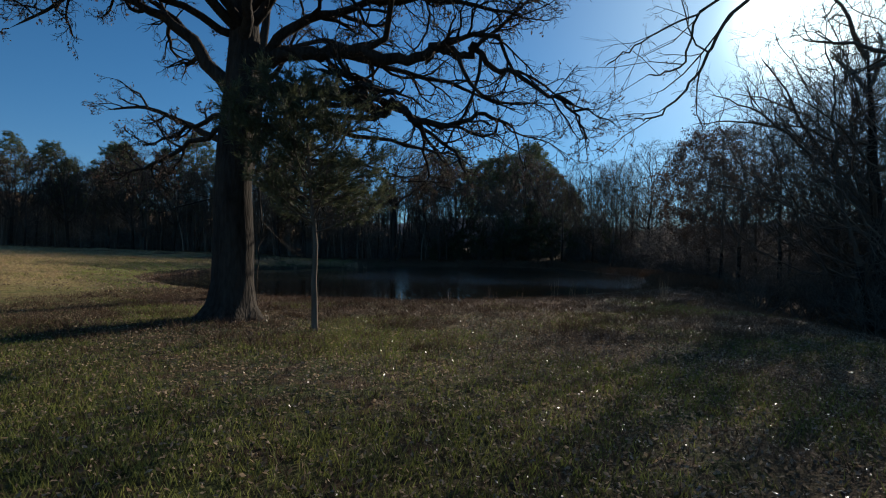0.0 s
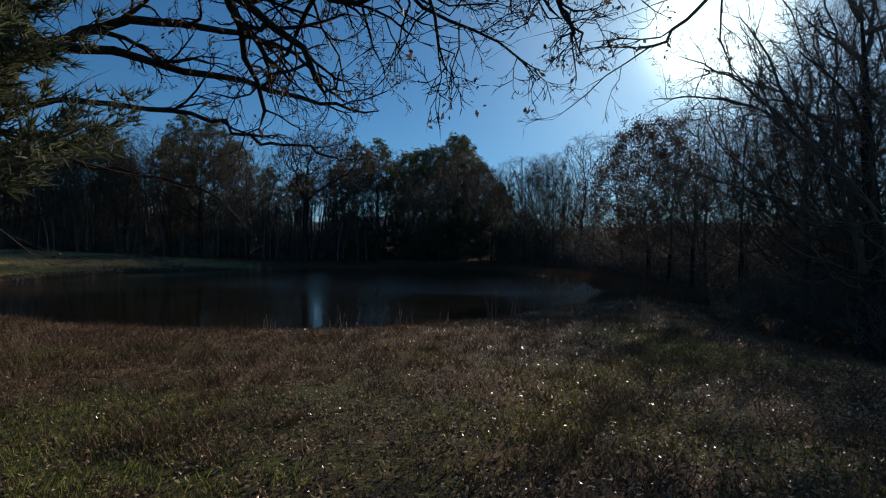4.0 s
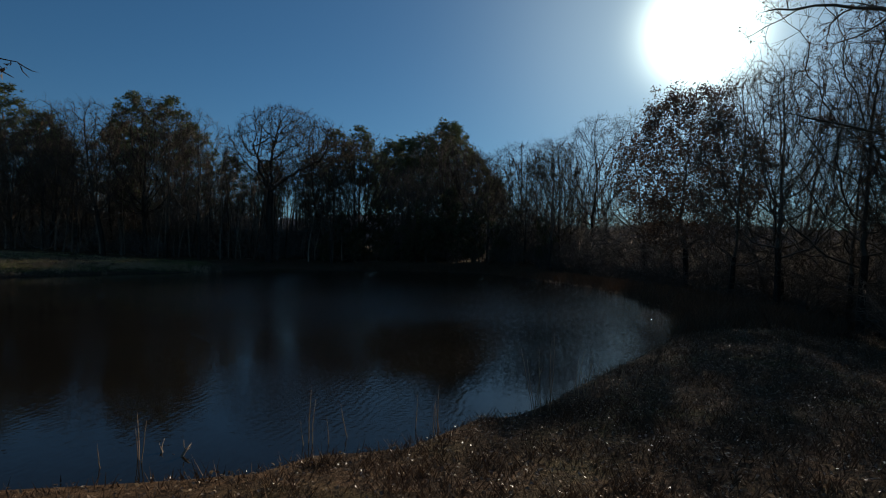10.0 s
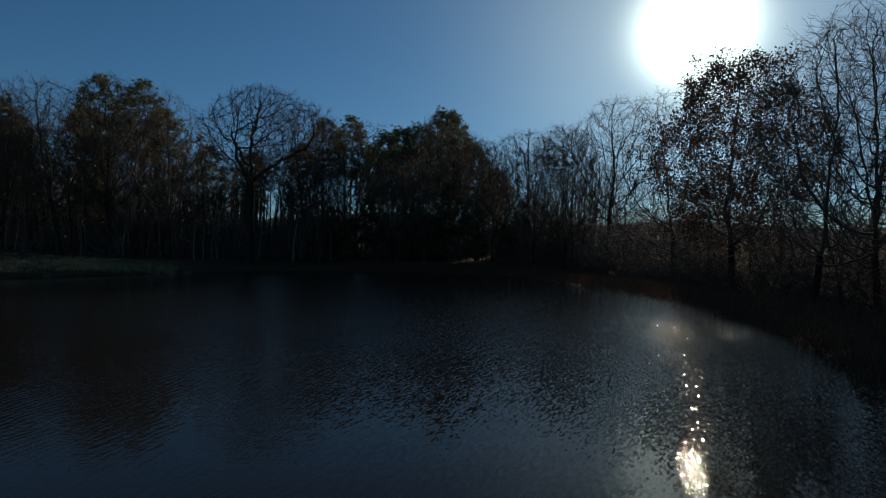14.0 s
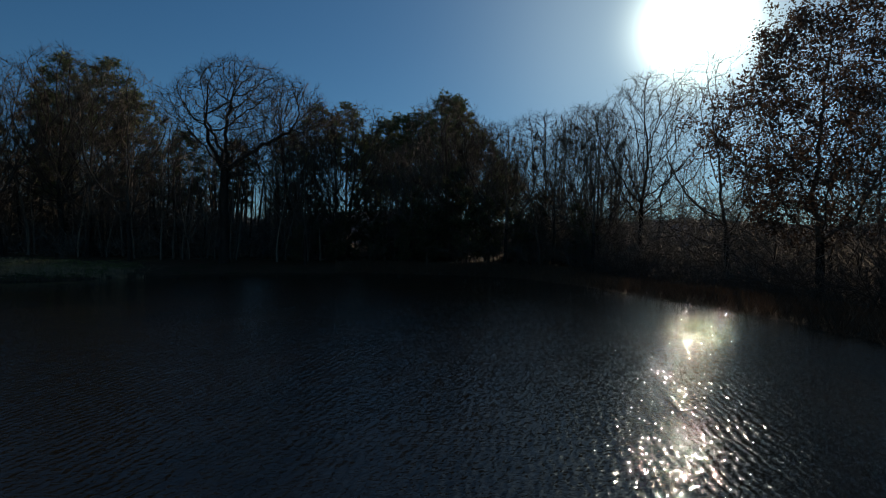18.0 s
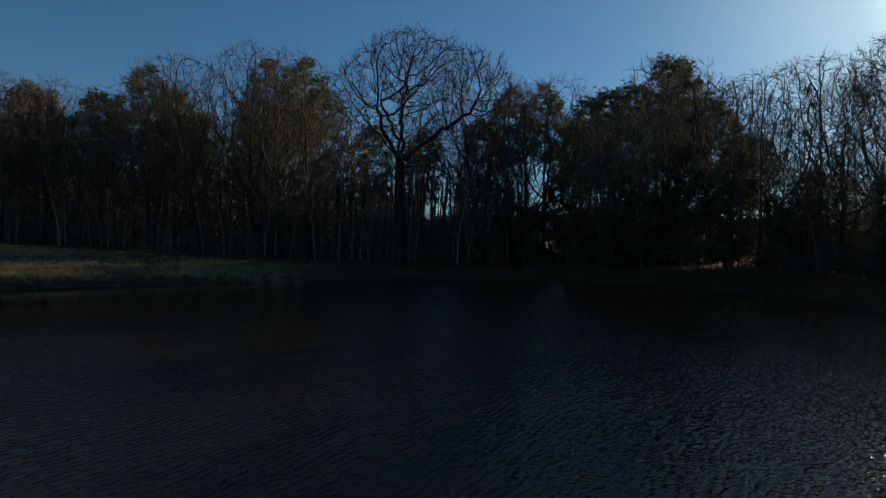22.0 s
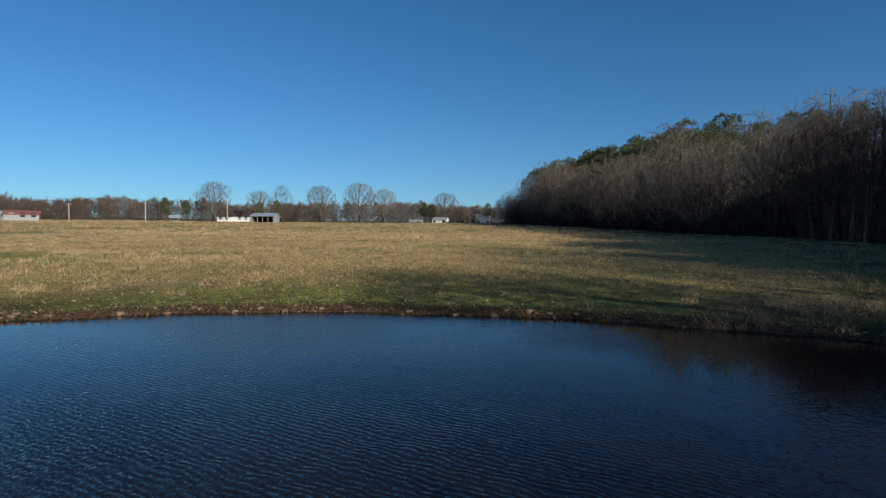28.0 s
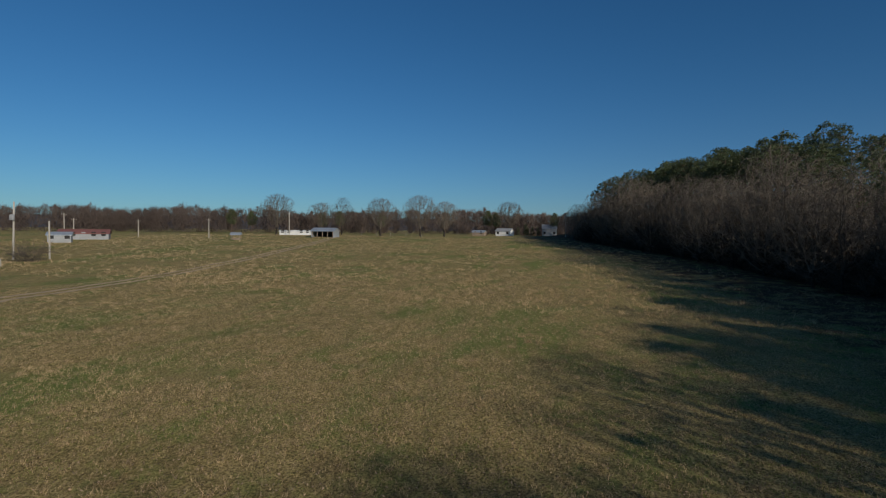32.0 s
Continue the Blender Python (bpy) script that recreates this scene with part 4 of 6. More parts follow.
# -- young cedar on a thin pale trunk --
def cedar_tree(seed, tall, girth, clear, wide, rows, per=20, spray=0.2, blade=0.012, rise=0.45):
    rng = np.random.default_rng(seed)
    root = new("cedar_tree")
    trunk, boughs, spots, ways = Tubes(), Tubes(), [], []
    pts = wander(rng, (0, 0, -0.15), (0.01, 0, 1), tall, 14, 0.055, 0.06)
    rad = np.linspace(girth * 0.55, 0.015, 15)
    trunk.add(pts, rad, 9)

    def plume(c, n):
        for j in range(n):
            t = rng.uniform(0.2, 1.0) * (len(c) - 1)
            kk = min(int(t), len(c) - 2)
            spots.append(c[kk] + (c[kk + 1] - c[kk]) * (t - kk) + rng.normal(0, 0.035, 3))
            ways.append(unit(c[kk + 1] - c[kk]))

    for i in range(rows):
        u = clear + (0.98 - clear) * (i + rng.random()) / rows
        x = u * 14
        k = min(int(x), 13)
        p = pts[k] + (pts[k + 1] - pts[k]) * (x - k)
        a = i * 2.4 + rng.normal(0, 0.4)
        f = (u - clear) / (1 - clear)
        w = wide * (1 - f) ** 0.75 * min(1.0, 0.6 + f * 1.6) * rng.uniform(0.55, 1.3) + 0.15
        c = wander(rng, p, (math.cos(a), math.sin(a), rise), w, 6, 0.09, 0.05)
        boughs.add(c, np.linspace(0.022, 0.006, 7), 4)
        plume(c, int(4 + w * 7))
        for j in range(int(3 + w * 5)):
            t = rng.uniform(0.2, 0.95) * 6
            kk = min(int(t), 5)
            q = side_way(rng, unit(c[kk + 1] - c[kk]), 0.75)
            q[2] = q[2] * 0.6 + 0.12
            s = wander(rng, c[kk] + (c[kk + 1] - c[kk]) * (t - kk), q, 0.2 + 0.26 * w * rng.uniform(0.5, 1.1), 3, 0.12, 0.06)
            boughs.add(s, np.linspace(0.008, 0.003, 4), 3)
            plume(s, int(4 + w * 3))
    part("trunk", trunk.mesh("trunk"), M_CEDARBARK, root, "thin pale trunk")
    part("branchwork", boughs.mesh("branchwork"), M_TWIG, root)
    s, d = np.repeat(np.array(spots), per, 0), np.repeat(np.array(ways), per, 0)
    n = len(s)
    d = d + rng.normal(0, 0.55, (n, 3))
    d /= np.linalg.norm(d, axis=1)[:, None]
    q = np.cross(d, rng.normal(0, 1, (n, 3)))
    q /= np.linalg.norm(q, axis=1)[:, None]
    ln = spray * rng.uniform(0.5, 1.3, (n, 1))
    v = np.stack([s + q * blade, s - q * blade, s + d * ln], 1).reshape(-1, 3)
    part("crown", mesh_from(v, np.arange(n * 3).reshape(-1, 3), "sprays"), M_CEDAR, root, "dark feathery foliage")
    return root


cedar = tagged(cedar_tree(5, 5.5, 0.13, 0.40, 2.5, 56, 7, 0.16, 0.0085, 0.42), "young dark green cedar with a thin pale bare trunk", "tree")
cedar.matrix_basis = place(-2.65, 11.4)

# -- woods: a few grown trees, copied with their own turn and size --
tall_a = grown_tree(101, 18.5, 0.5, 0.30, 6.2, 0.56, 0.5, 1700, 0.5, 0.016, 0.85, 2, low=0.24, jitter=0.13, lobes=0.5, up=0.14, twig_mat=M_DARKTWIG)
tall_b = grown_tree(102, 17.5, 0.46, 0.34, 5.6, 0.56, 0.5, 1500, 0.5, 0.016, 0.85, 2, low=0.26, jitter=0.13, lobes=0.5, up=0.14, twig_mat=M_DARKTWIG)
tall_c = grown_tree(103, 16.5, 0.38, 0.25, 5.2, 0.52, 0.5, 1400, 0.5, 0.015, 0.8, 2, low=0.16, jitter=0.13, lobes=0.5, up=0.14)
deep_a = grown_tree(104, 18, 0.30, 0.42, 3.6, 0.55, 0.6, 380, 0.65, 0.016, 0.8, 1, jitter=0.18)
deep_b = grown_tree(105, 16.5, 0.26, 0.32, 3.4, 0.55, 0.6, 380, 0.65, 0.016, 0.8, 1, jitter=0.18, twig_mat=M_GREYTWIG)
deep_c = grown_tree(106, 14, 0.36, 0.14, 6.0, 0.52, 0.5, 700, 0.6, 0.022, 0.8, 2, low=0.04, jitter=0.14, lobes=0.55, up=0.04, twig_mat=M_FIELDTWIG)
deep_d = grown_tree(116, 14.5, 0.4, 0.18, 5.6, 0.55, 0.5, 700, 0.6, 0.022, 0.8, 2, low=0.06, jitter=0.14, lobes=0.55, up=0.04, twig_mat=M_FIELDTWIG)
pine_a, pine_b = pine_tree(201, 21, 0.45, 0.54, 3.6, 210, 10, 0.45), pine_tree(202, 18, 0.4, 0.38, 4.3, 290, 10, 0.45)
hill_pine = pine_tree(203, 19, 0.4, 0.45, 4.3, 130, 5, 0.5, 0.09, 0.5, 1.2)
brown_oak = grown_tree(107, 14.2, 0.42, 0.26, 4.5, 0.45, 0.55, 620, 0.55, 0.013, 0.5, 1, name="brown_leaf_oak", low=0.26, jitter=0.22, lobes=0.75, leaves=46, leaf_size=0.085)


def bush(seed, tall, n, mat):
    rng = np.random.default_rng(seed)
    tubes, tips = Tubes(), []
    for i in range(n):
        a = rng.uniform(0, 6.28)
        c = wander(rng, (rng.normal(0, 0.35), rng.normal(0, 0.35), -0.1), (math.cos(a) * 0.7, math.sin(a) * 0.7, 1), tall * rng.uniform(0.6, 1.1), 5, 0.18, 0.0)
        rr = np.linspace(0.03, 0.008, 6)
        tubes.add(c, rr, 3)
        branch_out(rng, tubes, c, rr, 0, [(6, 0.5, 0.7, 0.2, 0.0, 3, 2), (5, 0.55, 0.7, 0.2, 0, 3, 1)], tips, 0.012)
    return part("bush", tubes.mesh("bush"), mat)


bush_a, bush_b = bush(301, 3.6, 9, M_TWIG), bush(302, 2.6, 10, M_GREYTWIG)
small_cedar = cedar_tree(7, 6.0, 0.16, 0.04, 1.7, 27, 2, 0.38, 0.042)
L_BARE = "tall leafless hardwood with grey-brown twigs at the wood's edge"
L_DEEP = "slim leafless tree standing among others in the wood"
for o, lab, cat in ((tall_a, L_BARE, "tree"), (tall_b, L_BARE, "tree"), (tall_c, "leafless hardwood with pale grey low twigs", "tree"), (deep_a, L_DEEP, "tree"), (deep_b, L_DEEP, "tree"), (deep_c, "bushy leafless tree along the wooded field edge", "tree"), (deep_d, "round-crowned leafless tree along the wooded field edge", "tree"),
                    (pine_a, "tall pine with a bare trunk and dark green crown", "tree"),
                    (hill_pine, "round-topped green pine on the wooded hill", "tree"), (pine_b, "full dark green pine among leafless trees", "tree"), (brown_oak, "oak still holding dry red-brown leaves", "tree"),
                    (bush_a, "leafless thicket bush of brown stems", "bush"), (bush_b, "leafless low bush of grey stems", "bush"), (small_cedar, "dark bushy evergreen cedar", "tree")):
    tagged(o, lab, cat, group="woods round the pond")

rng = np.random.default_rng(77)
used = set()


def plant(proto, x, y, scale=1.0, turn=None):
    turn = rng.uniform(0, 6.28) if turn is None else turn
    m = place(x, y, scale / proto.scale[0] if proto.name in used else scale, turn, 0.1)
    if proto.name not in used:
        used.add(proto.name)
        proto.matrix_basis = m
        return proto
    return copy_thing(proto, m)


oak_wide = tagged(grown_tree(126, 16.3, 0.76, 0.48, 6.3, 0.55, 0.5, 2700, 0.45, 0.016, 0.75, 3, low=0.44, jitter=0.12, lobes=0.4, up=0.14, shift=(1.4, 0), twig_mat=M_DARKTWIG, limbs=(
    [(0.0, 0.0, 8.0), (-0.4, 0.3, 9.6), (-1.2, 0.7, 11.2), (-1.9, 0.9, 12.8)],
    [(0.0, 0.0, 8.0), (0.2, -0.5, 10.0), (0.3, -1.0, 11.6), (0.7, -1.2, 13.4)],
    [(0.0, 0.0, 7.8), (1.5, 0.4, 9.2), (3.4, 0.3, 10.4), (5.2, -0.2, 11.2)],
    [(0.0, 0.0, 7.8), (-1.4, -0.6, 9.6), (-2.6, -0.8, 10.9)],
    [(0.0, 0.0, 7.8), (0.4, 2.0, 9.6), (0.8, 3.6, 11.2)],
    [(0.0, 0.0, 7.8), (-0.6, -1.8, 9.6), (-0.8, -3.2, 11.0)])), "tall spreading leafless oak on the far bank", "tree")
oak_wide.matrix_basis = place(-7.2, 78.0, 1.0, 0.0, 0.1)
plant(brown_oak, 25.8, 52.9, 1.06)
for x, y, s, p in ((2.5, 112, 1.0, pine_a), (-1.5, 106, 0.92, pine_a), (6, 115, 0.95, pine_b), (10, 104, 1.0, pine_b), (15.9, 101, 1.12, pine_b), (18, 108, 1.0, pine_a), (20, 99, 0.85, pine_b),
                   (-27, 94, 0.97, pine_a), (-30, 97, 0.95, pine_b), (-18, 86.5, 0.86, pine_b), (-46, 90, 0.9, pine_b), (-42, 93, 0.95, pine_a), (-55, 92, 0.95, pine_b), (24, 104, 0.7, pine_b), (-62, 86, 0.9, pine_b), (-70, 88, 0.85, pine_a), (-50, 86, 0.9, pine_b), (-36, 90, 0.9, pine_b), (-22, 92, 0.95, pine_a), (8, 108, 1.0, pine_b), (13, 106, 1.05, pine_b), (22, 94, 0.6, pine_b), (-4, 100, 0.8, pine_b)):
    plant(p, x, y, s)


for x, y, sc, p in ((13.3, 84, 0.92, tall_b), (16.5, 86, 0.8, tall_a), (21.5, 79, 0.8, tall_b), (24, 76, 0.85, tall_c), (27, 72, 0.85, tall_a), (-2, 84, 0.9, tall_b), (3, 88, 0.85, tall_a)):
    plant(p, x, y, sc)


def edge_point(s, inward):
    for (ax, ay), (bx, by) in zip(WOOD_EDGE[:-1], WOOD_EDGE[1:]):
        L = math.hypot(bx - ax, by - ay)
        if s <= L:
            t = s / L
            return ax + (bx - ax) * t + (by - ay) / L * inward, ay + (by - ay) * t - (bx - ax) / L * inward
        s -= L
    return None


def glade(x, y):
    """Open lane through the north-east trees."""
    return 46 < y < 84 and abs((x - 12) * 0.83 - (y - 42) * 0.56) < 2.6


total = sum(math.hypot(b[0] - a[0], b[1] - a[1]) for a, b in zip(WOOD_EDGE[:-1], WOOD_EDGE[1:]))
s = 0.0
while s < total:
    q = edge_point(s, rng.uniform(-1.5, 3))
    if q is None or q[0] < -208:
        break
    far_off = q[0] < -75
    if glade(*q) or (q[0] > 20 and q[1] < 62 and rng.random() < 0.6):
        pass
    elif not (20 < q[0] < 30 and 48 < q[1] < 60) and not -13 < q[0] < -1:
        k = rng.random()
        sc = rng.uniform(0.9, 1.12) * (0.75 if q[0] > 16 else 0.68 if q[0] > -4 else 0.84 if q[0] > -24 else 0.77 if q[0] > -38 else 0.74 if q[0] > -70 else 0.86)
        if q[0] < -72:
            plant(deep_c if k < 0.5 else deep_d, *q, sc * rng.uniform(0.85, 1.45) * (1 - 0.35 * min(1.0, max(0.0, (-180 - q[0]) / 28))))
        else:
            # only the paler-twigged kind in the east, lightened for sun glare
            plant(tall_c if q[0] > 16 or k > 0.65 else tall_a if k < 0.35 else tall_b, *q, sc)
    s += rng.uniform(2.2, 3.8) * (1.5 if far_off else 1.0)
inner = []
for row, (d0, d1, gap) in enumerate(((3, 8, 2.6), (9, 16, 3.6), (17, 26, 4.2), (27, 34, 3.4), (36, 46, 3.6))):
    s = rng.uniform(0, 4)
    while s < total:
        q = edge_point(s, rng.uniform(d0, d1))
        if q is None:
            break
        low = 20 < q[0] < 34 and q[1] > 76
        k = rng.random()
        sc = rng.uniform(0.75, 1.0) * (0.72 if q[0] > 18 else 0.82) * (0.75 if low else 1.0)
        if glade(*q) or (q[0] > 20 and q[1] < 66 and (row >= 1 or k < 0.4)):
            pass
        elif q[0] < -62 and row >= 2:
            plant(hill_pine, *q, rng.uniform(0.7, 0.82) * (1.0 if row == 2 else 0.8) * ((1.1 if q[1] > 90 else 1.42) if q[0] < -140 else 1.21 if q[0] < -125 else (1.4 if row == 4 else 0.9) if q[0] < -105 else 0.54))
        elif row >= 3:
            pass
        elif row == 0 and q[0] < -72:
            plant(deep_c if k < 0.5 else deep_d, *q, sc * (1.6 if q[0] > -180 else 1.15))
        elif row == 0:
            plant(deep_a if k < 0.5 else deep_b, *q, sc)
        else:
            inner.append((deep_a if k < 0.5 else deep_b, place(*q, sc, rng.uniform(0, 6.28), 0.1)))
        s += gap * rng.uniform(0.7, 1.3) * ((0.9 if row >= 2 else 2.2) if q[0] < -62 else 1.0)
plant(deep_a, -30, 79, 0.9), plant(deep_b, -34, 80, 0.9)


def joined(plants):
    """The wood's inner trees, in one mesh."""
    shapes = {}
    for proto in (deep_a, deep_b):
        vs, fs, n0 = [], [], 0
        for o in proto.children:
            me = o.data
            v = np.empty(len(me.vertices) * 3, dtype=np.float32)
            me.vertices.foreach_get("co", v)
            me.calc_loop_triangles()
            t = np.empty(len(me.loop_triangles) * 3, dtype=np.int32)
            me.loop_triangles.foreach_get("vertices", t)
            vs.append(v.reshape(-1, 3))
            fs.append(t.reshape(-1, 3) + n0)
            n0 += len(me.vertices)
        shapes[proto] = (np.concatenate(vs), np.concatenate(fs))
    V, F, n0 = [], [], 0
    for proto, m in plants:
        v, f = shapes[proto]
        mm = np.array(m)
        V.append(v @ mm[:3, :3].T + mm[:3, 3])
        F.append(f + n0)
        n0 += len(v)
    return mesh_from(np.concatenate(V), np.concatenate(F), "inner_woods", smooth=True)


tagged(part("inner_woods", joined(inner), M_TWIG), "leafless slim trees deep inside the wood", "woods", kind="stuff")
field_oak = tagged(grown_tree(110, 15.5, 0.8, 0.2, 6.6, 0.6, 0.55, 1200, 0.6, 0.035, 0.9, 2, name="field_oak", low=0.2, jitter=0.13, up=0.12, lobes=0.5, twig_mat=M_FIELDTWIG), "broad leafless oak standing alone in the pasture", "tree", group="trees across the pasture")
for i in range(26):
    q = edge_point(rng.uniform(60, total), rng.uniform(1, 12))
    if q is not None:
        plant(deep_a if i % 2 else deep_b, *q, rng.uniform(0.4, 0.65))


def thicket(seed, n, s0, s1, d0, d1, tall, length, rad):
    """A tangle of bare stems in a belt inside the wood's edge."""
    r2 = np.random.default_rng(seed)
    pts = [edge_point(v, w) for v, w in zip(r2.uniform(s0, s1, n // 6), r2.uniform(d0, d1, n // 6))]
    pts = np.array([q for q in pts if q is not None])
    z = on_ground(pts[:, 0], pts[:, 1])
    clump = np.array([0.75 + 0.9 * noise.noise((a * 0.12, b * 0.12, 1.0)) for a, b in pts])
    b = np.repeat(np.column_stack([pts, z]), 6, 0)
    k = np.repeat(np.clip(clump, 0.3, 1.5), 6)
    m = len(b)
    b[:, :2] += r2.normal(0, 0.7, (m, 2))
    b[:, 2] += np.abs(r2.random(m)) ** 1.4 * tall * k
    d = np.column_stack([r2.normal(0, 0.75, (m, 2)), r2.normal(0.5, 0.6, m)])
    d /= np.linalg.norm(d, axis=1)[:, None]
    ln = length * r2.uniform(0.5, 1.4, (m, 1))
    a = np.cross(d, r2.normal(0, 1, (m, 3)))
    a /= np.linalg.norm(a, axis=1)[:, None]
    c = np.cross(d, a)
    v = np.stack([b + a * rad, b - a * rad * 0.5 + c * rad * 0.87, b - a * rad * 0.5 - c * rad * 0.87, b + d * ln], 1).reshape(-1, 3)
    o = np.arange(m)[:, None] * 4
    return mesh_from(v, np.concatenate([o + [0, 1, 3], o + [1, 2, 3], o + [2, 0, 3]], 0), "undergrowth")


tagged(part("undergrowth", thicket(1, 46000, 6, 215, 1.5, 20, 4.0, 1.7, 0.028), M_BRUSH), "dense dark tangle of leafless undergrowth", "undergrowth", kind="stuff")
tagged(part("undergrowth", thicket(2, 44000, 160, total - 30, -0.5, 14, 6.5, 2.2, 0.055), M_SHADEBRUSH), "dense leafless brush along the wood, coloured dark for shade", "undergrowth", kind="stuff")
tagged(part("undergrowth", thicket(3, 34000, 6, 88, 1.5, 22, 6.5, 2.2, 0.034), M_BRUSH), "tall tangle of leafless saplings", "undergrowth", kind="stuff")
tagged(part("undergrowth", thicket(4, 48000, 95, 195, 5, 32, 9.0, 2.4, 0.045), M_BRUSH), "dense dark saplings inside the wood", "undergrowth", kind="stuff")
tagged(part("undergrowth", thicket(5, 16000, 64, 97, 4, 30, 4.0, 2.0, 0.04), M_BRUSH), "low dark brush between slim trunks", "undergrowth", kind="stuff")
for x, y, sc in ((-14, 90, 0.7), (-24, 86, 0.66), (-33, 86, 0.72), (-40, 86, 0.68), (-47, 85, 0.7), (-55, 86, 0.68), (-63, 92, 0.8), (-10, 95, 0.7), (-38, 98, 0.85), (-58, 84, 0.6)):
    plant(pine_b, x, y, sc)


def slim_trunks(seed, n, s0, s1, d0, d1):
    """Close-standing slim trunks inside the wood."""
    r2, t = np.random.default_rng(seed), Tubes()
    for i in range(n):
        q = edge_point(r2.uniform(s0, s1), r2.uniform(d0, d1))
        if q is None:
            continue
        c = wander(r2, (q[0], q[1], z_at(*q) - 0.1), (r2.normal(0, 0.05), r2.normal(0, 0.05), 1), r2.uniform(7, 12), 4, 0.05, 0.02)
        w = r2.uniform(0.05, 0.16)
        t.add(c, np.linspace(w, w * 0.35, 5), 5)
    return t.mesh("slim_trunks")


tagged(part("slim_trunks", slim_trunks(15, 520, 62, 160, 7, 26), M_TWIG), "many slim grey-brown trunks standing close in the wood", "woods", kind="stuff")


def sapling(seed, tall):
    """A slim young tree: a thin stem with a few short side limbs."""
    r2, root = np.random.default_rng(seed), new("sapling")
    stem, limbs = Tubes(), Tubes()
    c = wander(r2, (0, 0, -0.2), (r2.normal(0, 0.06), r2.normal(0, 0.06), 1), tall, 6, 0.06, 0.03)
    rr = np.linspace(0.08, 0.02, 7)
    stem.add(c, rr, 6)
    branch_out(r2, limbs, c, rr, 0, [(10, 0.2, 0.8, 0.15, 0.06, 3, 3), (4, 0.5, 0.7, 0.15, 0.02, 3, 1)], [], 0.012)
    part("trunk", stem.mesh("trunk"), M_PALESTEM, root)
    part("crown", limbs.mesh("crown"), M_TWIG, root)
    return tagged(root, "slim pale-stemmed sapling inside the edge of the wood", "tree", group="saplings in the wood")


SAPLINGS = [sapling(500 + k, 8.5 + k) for k in range(4)]
r5 = np.random.default_rng(51)
for i in range(220):
    q = edge_point(r5.uniform(62, 165), abs(r5.normal(0, 4)) + 0.5)
    if q is not None:
        plant(SAPLINGS[i % 4], *q, r5.uniform(0.6, 1.15))
# brush along the foot of the woods
s = 0.0
while s < total * 0.8:
    q = edge_point(s, rng.uniform(-0.5, 3.0))
    if q is None:
        break
    plant(bush_a if rng.random() < 0.6 else bush_b, *q, rng.uniform(0.5, 1.1))
    s += rng.uniform(2.0, 4.2) * (2.2 if q[0] < -75 else 1.0)
for x, y, sc in ((15.5, 77.5, 1.0), (11.0, 79, 0.9), (17.5, 75, 0.8), (2.0, 80, 0.8), (20, 79, 1.1), (5.5, 82, 1.0), (-1.5, 79.5, 0.6), (22, 72, 0.9), (8, 78.5, 0.6)):
    plant(small_cedar, x, y, sc)

# further bushes added along the wood's edge to shade the east bank
s = 26.0
while s < 72:
    plant(bush_a, *edge_point(s, rng.uniform(-2.5, 0.5)), rng.uniform(0.7, 1.1))
    s += rng.uniform(1.2, 2.2)
# further cedars added to shade the north bank and fill gaps
for x, y, sc in ((13.5, 77.5, 1.2), (10.0, 78.0, 1.0), (16.0, 80.0, 1.4), (12.5, 82.0, 1.5), (8.5, 81.0, 1.2), (3.7, 83.0, 1.2), (0.6, 82.0, 1.0)):
    plant(small_cedar, x, y, sc)

# -- thicket on the low ground east of the bank, twigs paled for sun glare --
lean_a = grown_tree(108, 14.5, 0.34, 0.22, 5.8, 0.5, 0.45, 1000, 0.5, 0.01, 0.75, 2, name="thicket_tree", lean=(-0.3, 0.08), low=0.1, jitter=0.15, twig_mat=M_GREYTWIG)
lean_b = grown_tree(109, 14.5, 0.36, 0.26, 5.2, 0.5, 0.45, 1000, 0.5, 0.01, 0.75, 2, name="thicket_tree", lean=(0.08, -0.15), low=0.12, jitter=0.15, twig_mat=M_GREYTWIG)
for o in (lean_a, lean_b):
    tagged(o, "crooked leafless tree in a tangled thicket", "tree", group="thicket east of the bank")
for p, x, y, sc in ((lean_a, 26.5, 32.0, 1.2), (lean_b, 24, 30, 1.05), (lean_a, 19, 24, 1.0), (lean_b, 24, 38, 0.7), (lean_a, 26, 45, 0.7), (lean_b, 28, 30, 1.3), (lean_b, 20.5, 38, 0.8), (lean_a, 21.5, 42.5, 0.8), (lean_b, 21.5, 35, 0.85),
                    (lean_a, 30, 28, 1.2), (lean_b, 31, 42, 1.1), (lean_a, 33, 52, 1.2), (lean_b, 28, 62, 1.1), (lean_a, 23, 26.5, 1.0), (lean_a, 20.5, 19.5, 1.15)):
    plant(p, x, y, sc)
for i in range(100):
    x, y = rng.uniform(13, 30), rng.uniform(8, 66)
    if shore_distance(x, y)[0] > 6.0:
        plant(bush_a if i % 2 else bush_b, x, y, rng.uniform(0.6, 1.3))


# -- far side of the pasture: single trees, wood line, hills --
for x, y, tall in ((-198, -94, 17.5), (-213, -82, 14.5), (-203, -49, 15.5), (-210, -35, 17), (-213, -26, 14.5), (-284, -17, 18)):
    plant(field_oak, x, y, tall * 0.94 / 15.5)
plant(tall_c, -209, -70, 0.95)
for x, y, sc in ((-206, -124, 0.6), (-212, -118, 0.55), (-234, -86, 0.6), (-229, -92, 0.55), (-300, -33, 0.72), (-296, -27, 0.65), (-282, 6, 0.6), (-246, -70, 0.55)):
    plant(pine_b, x, y, sc)
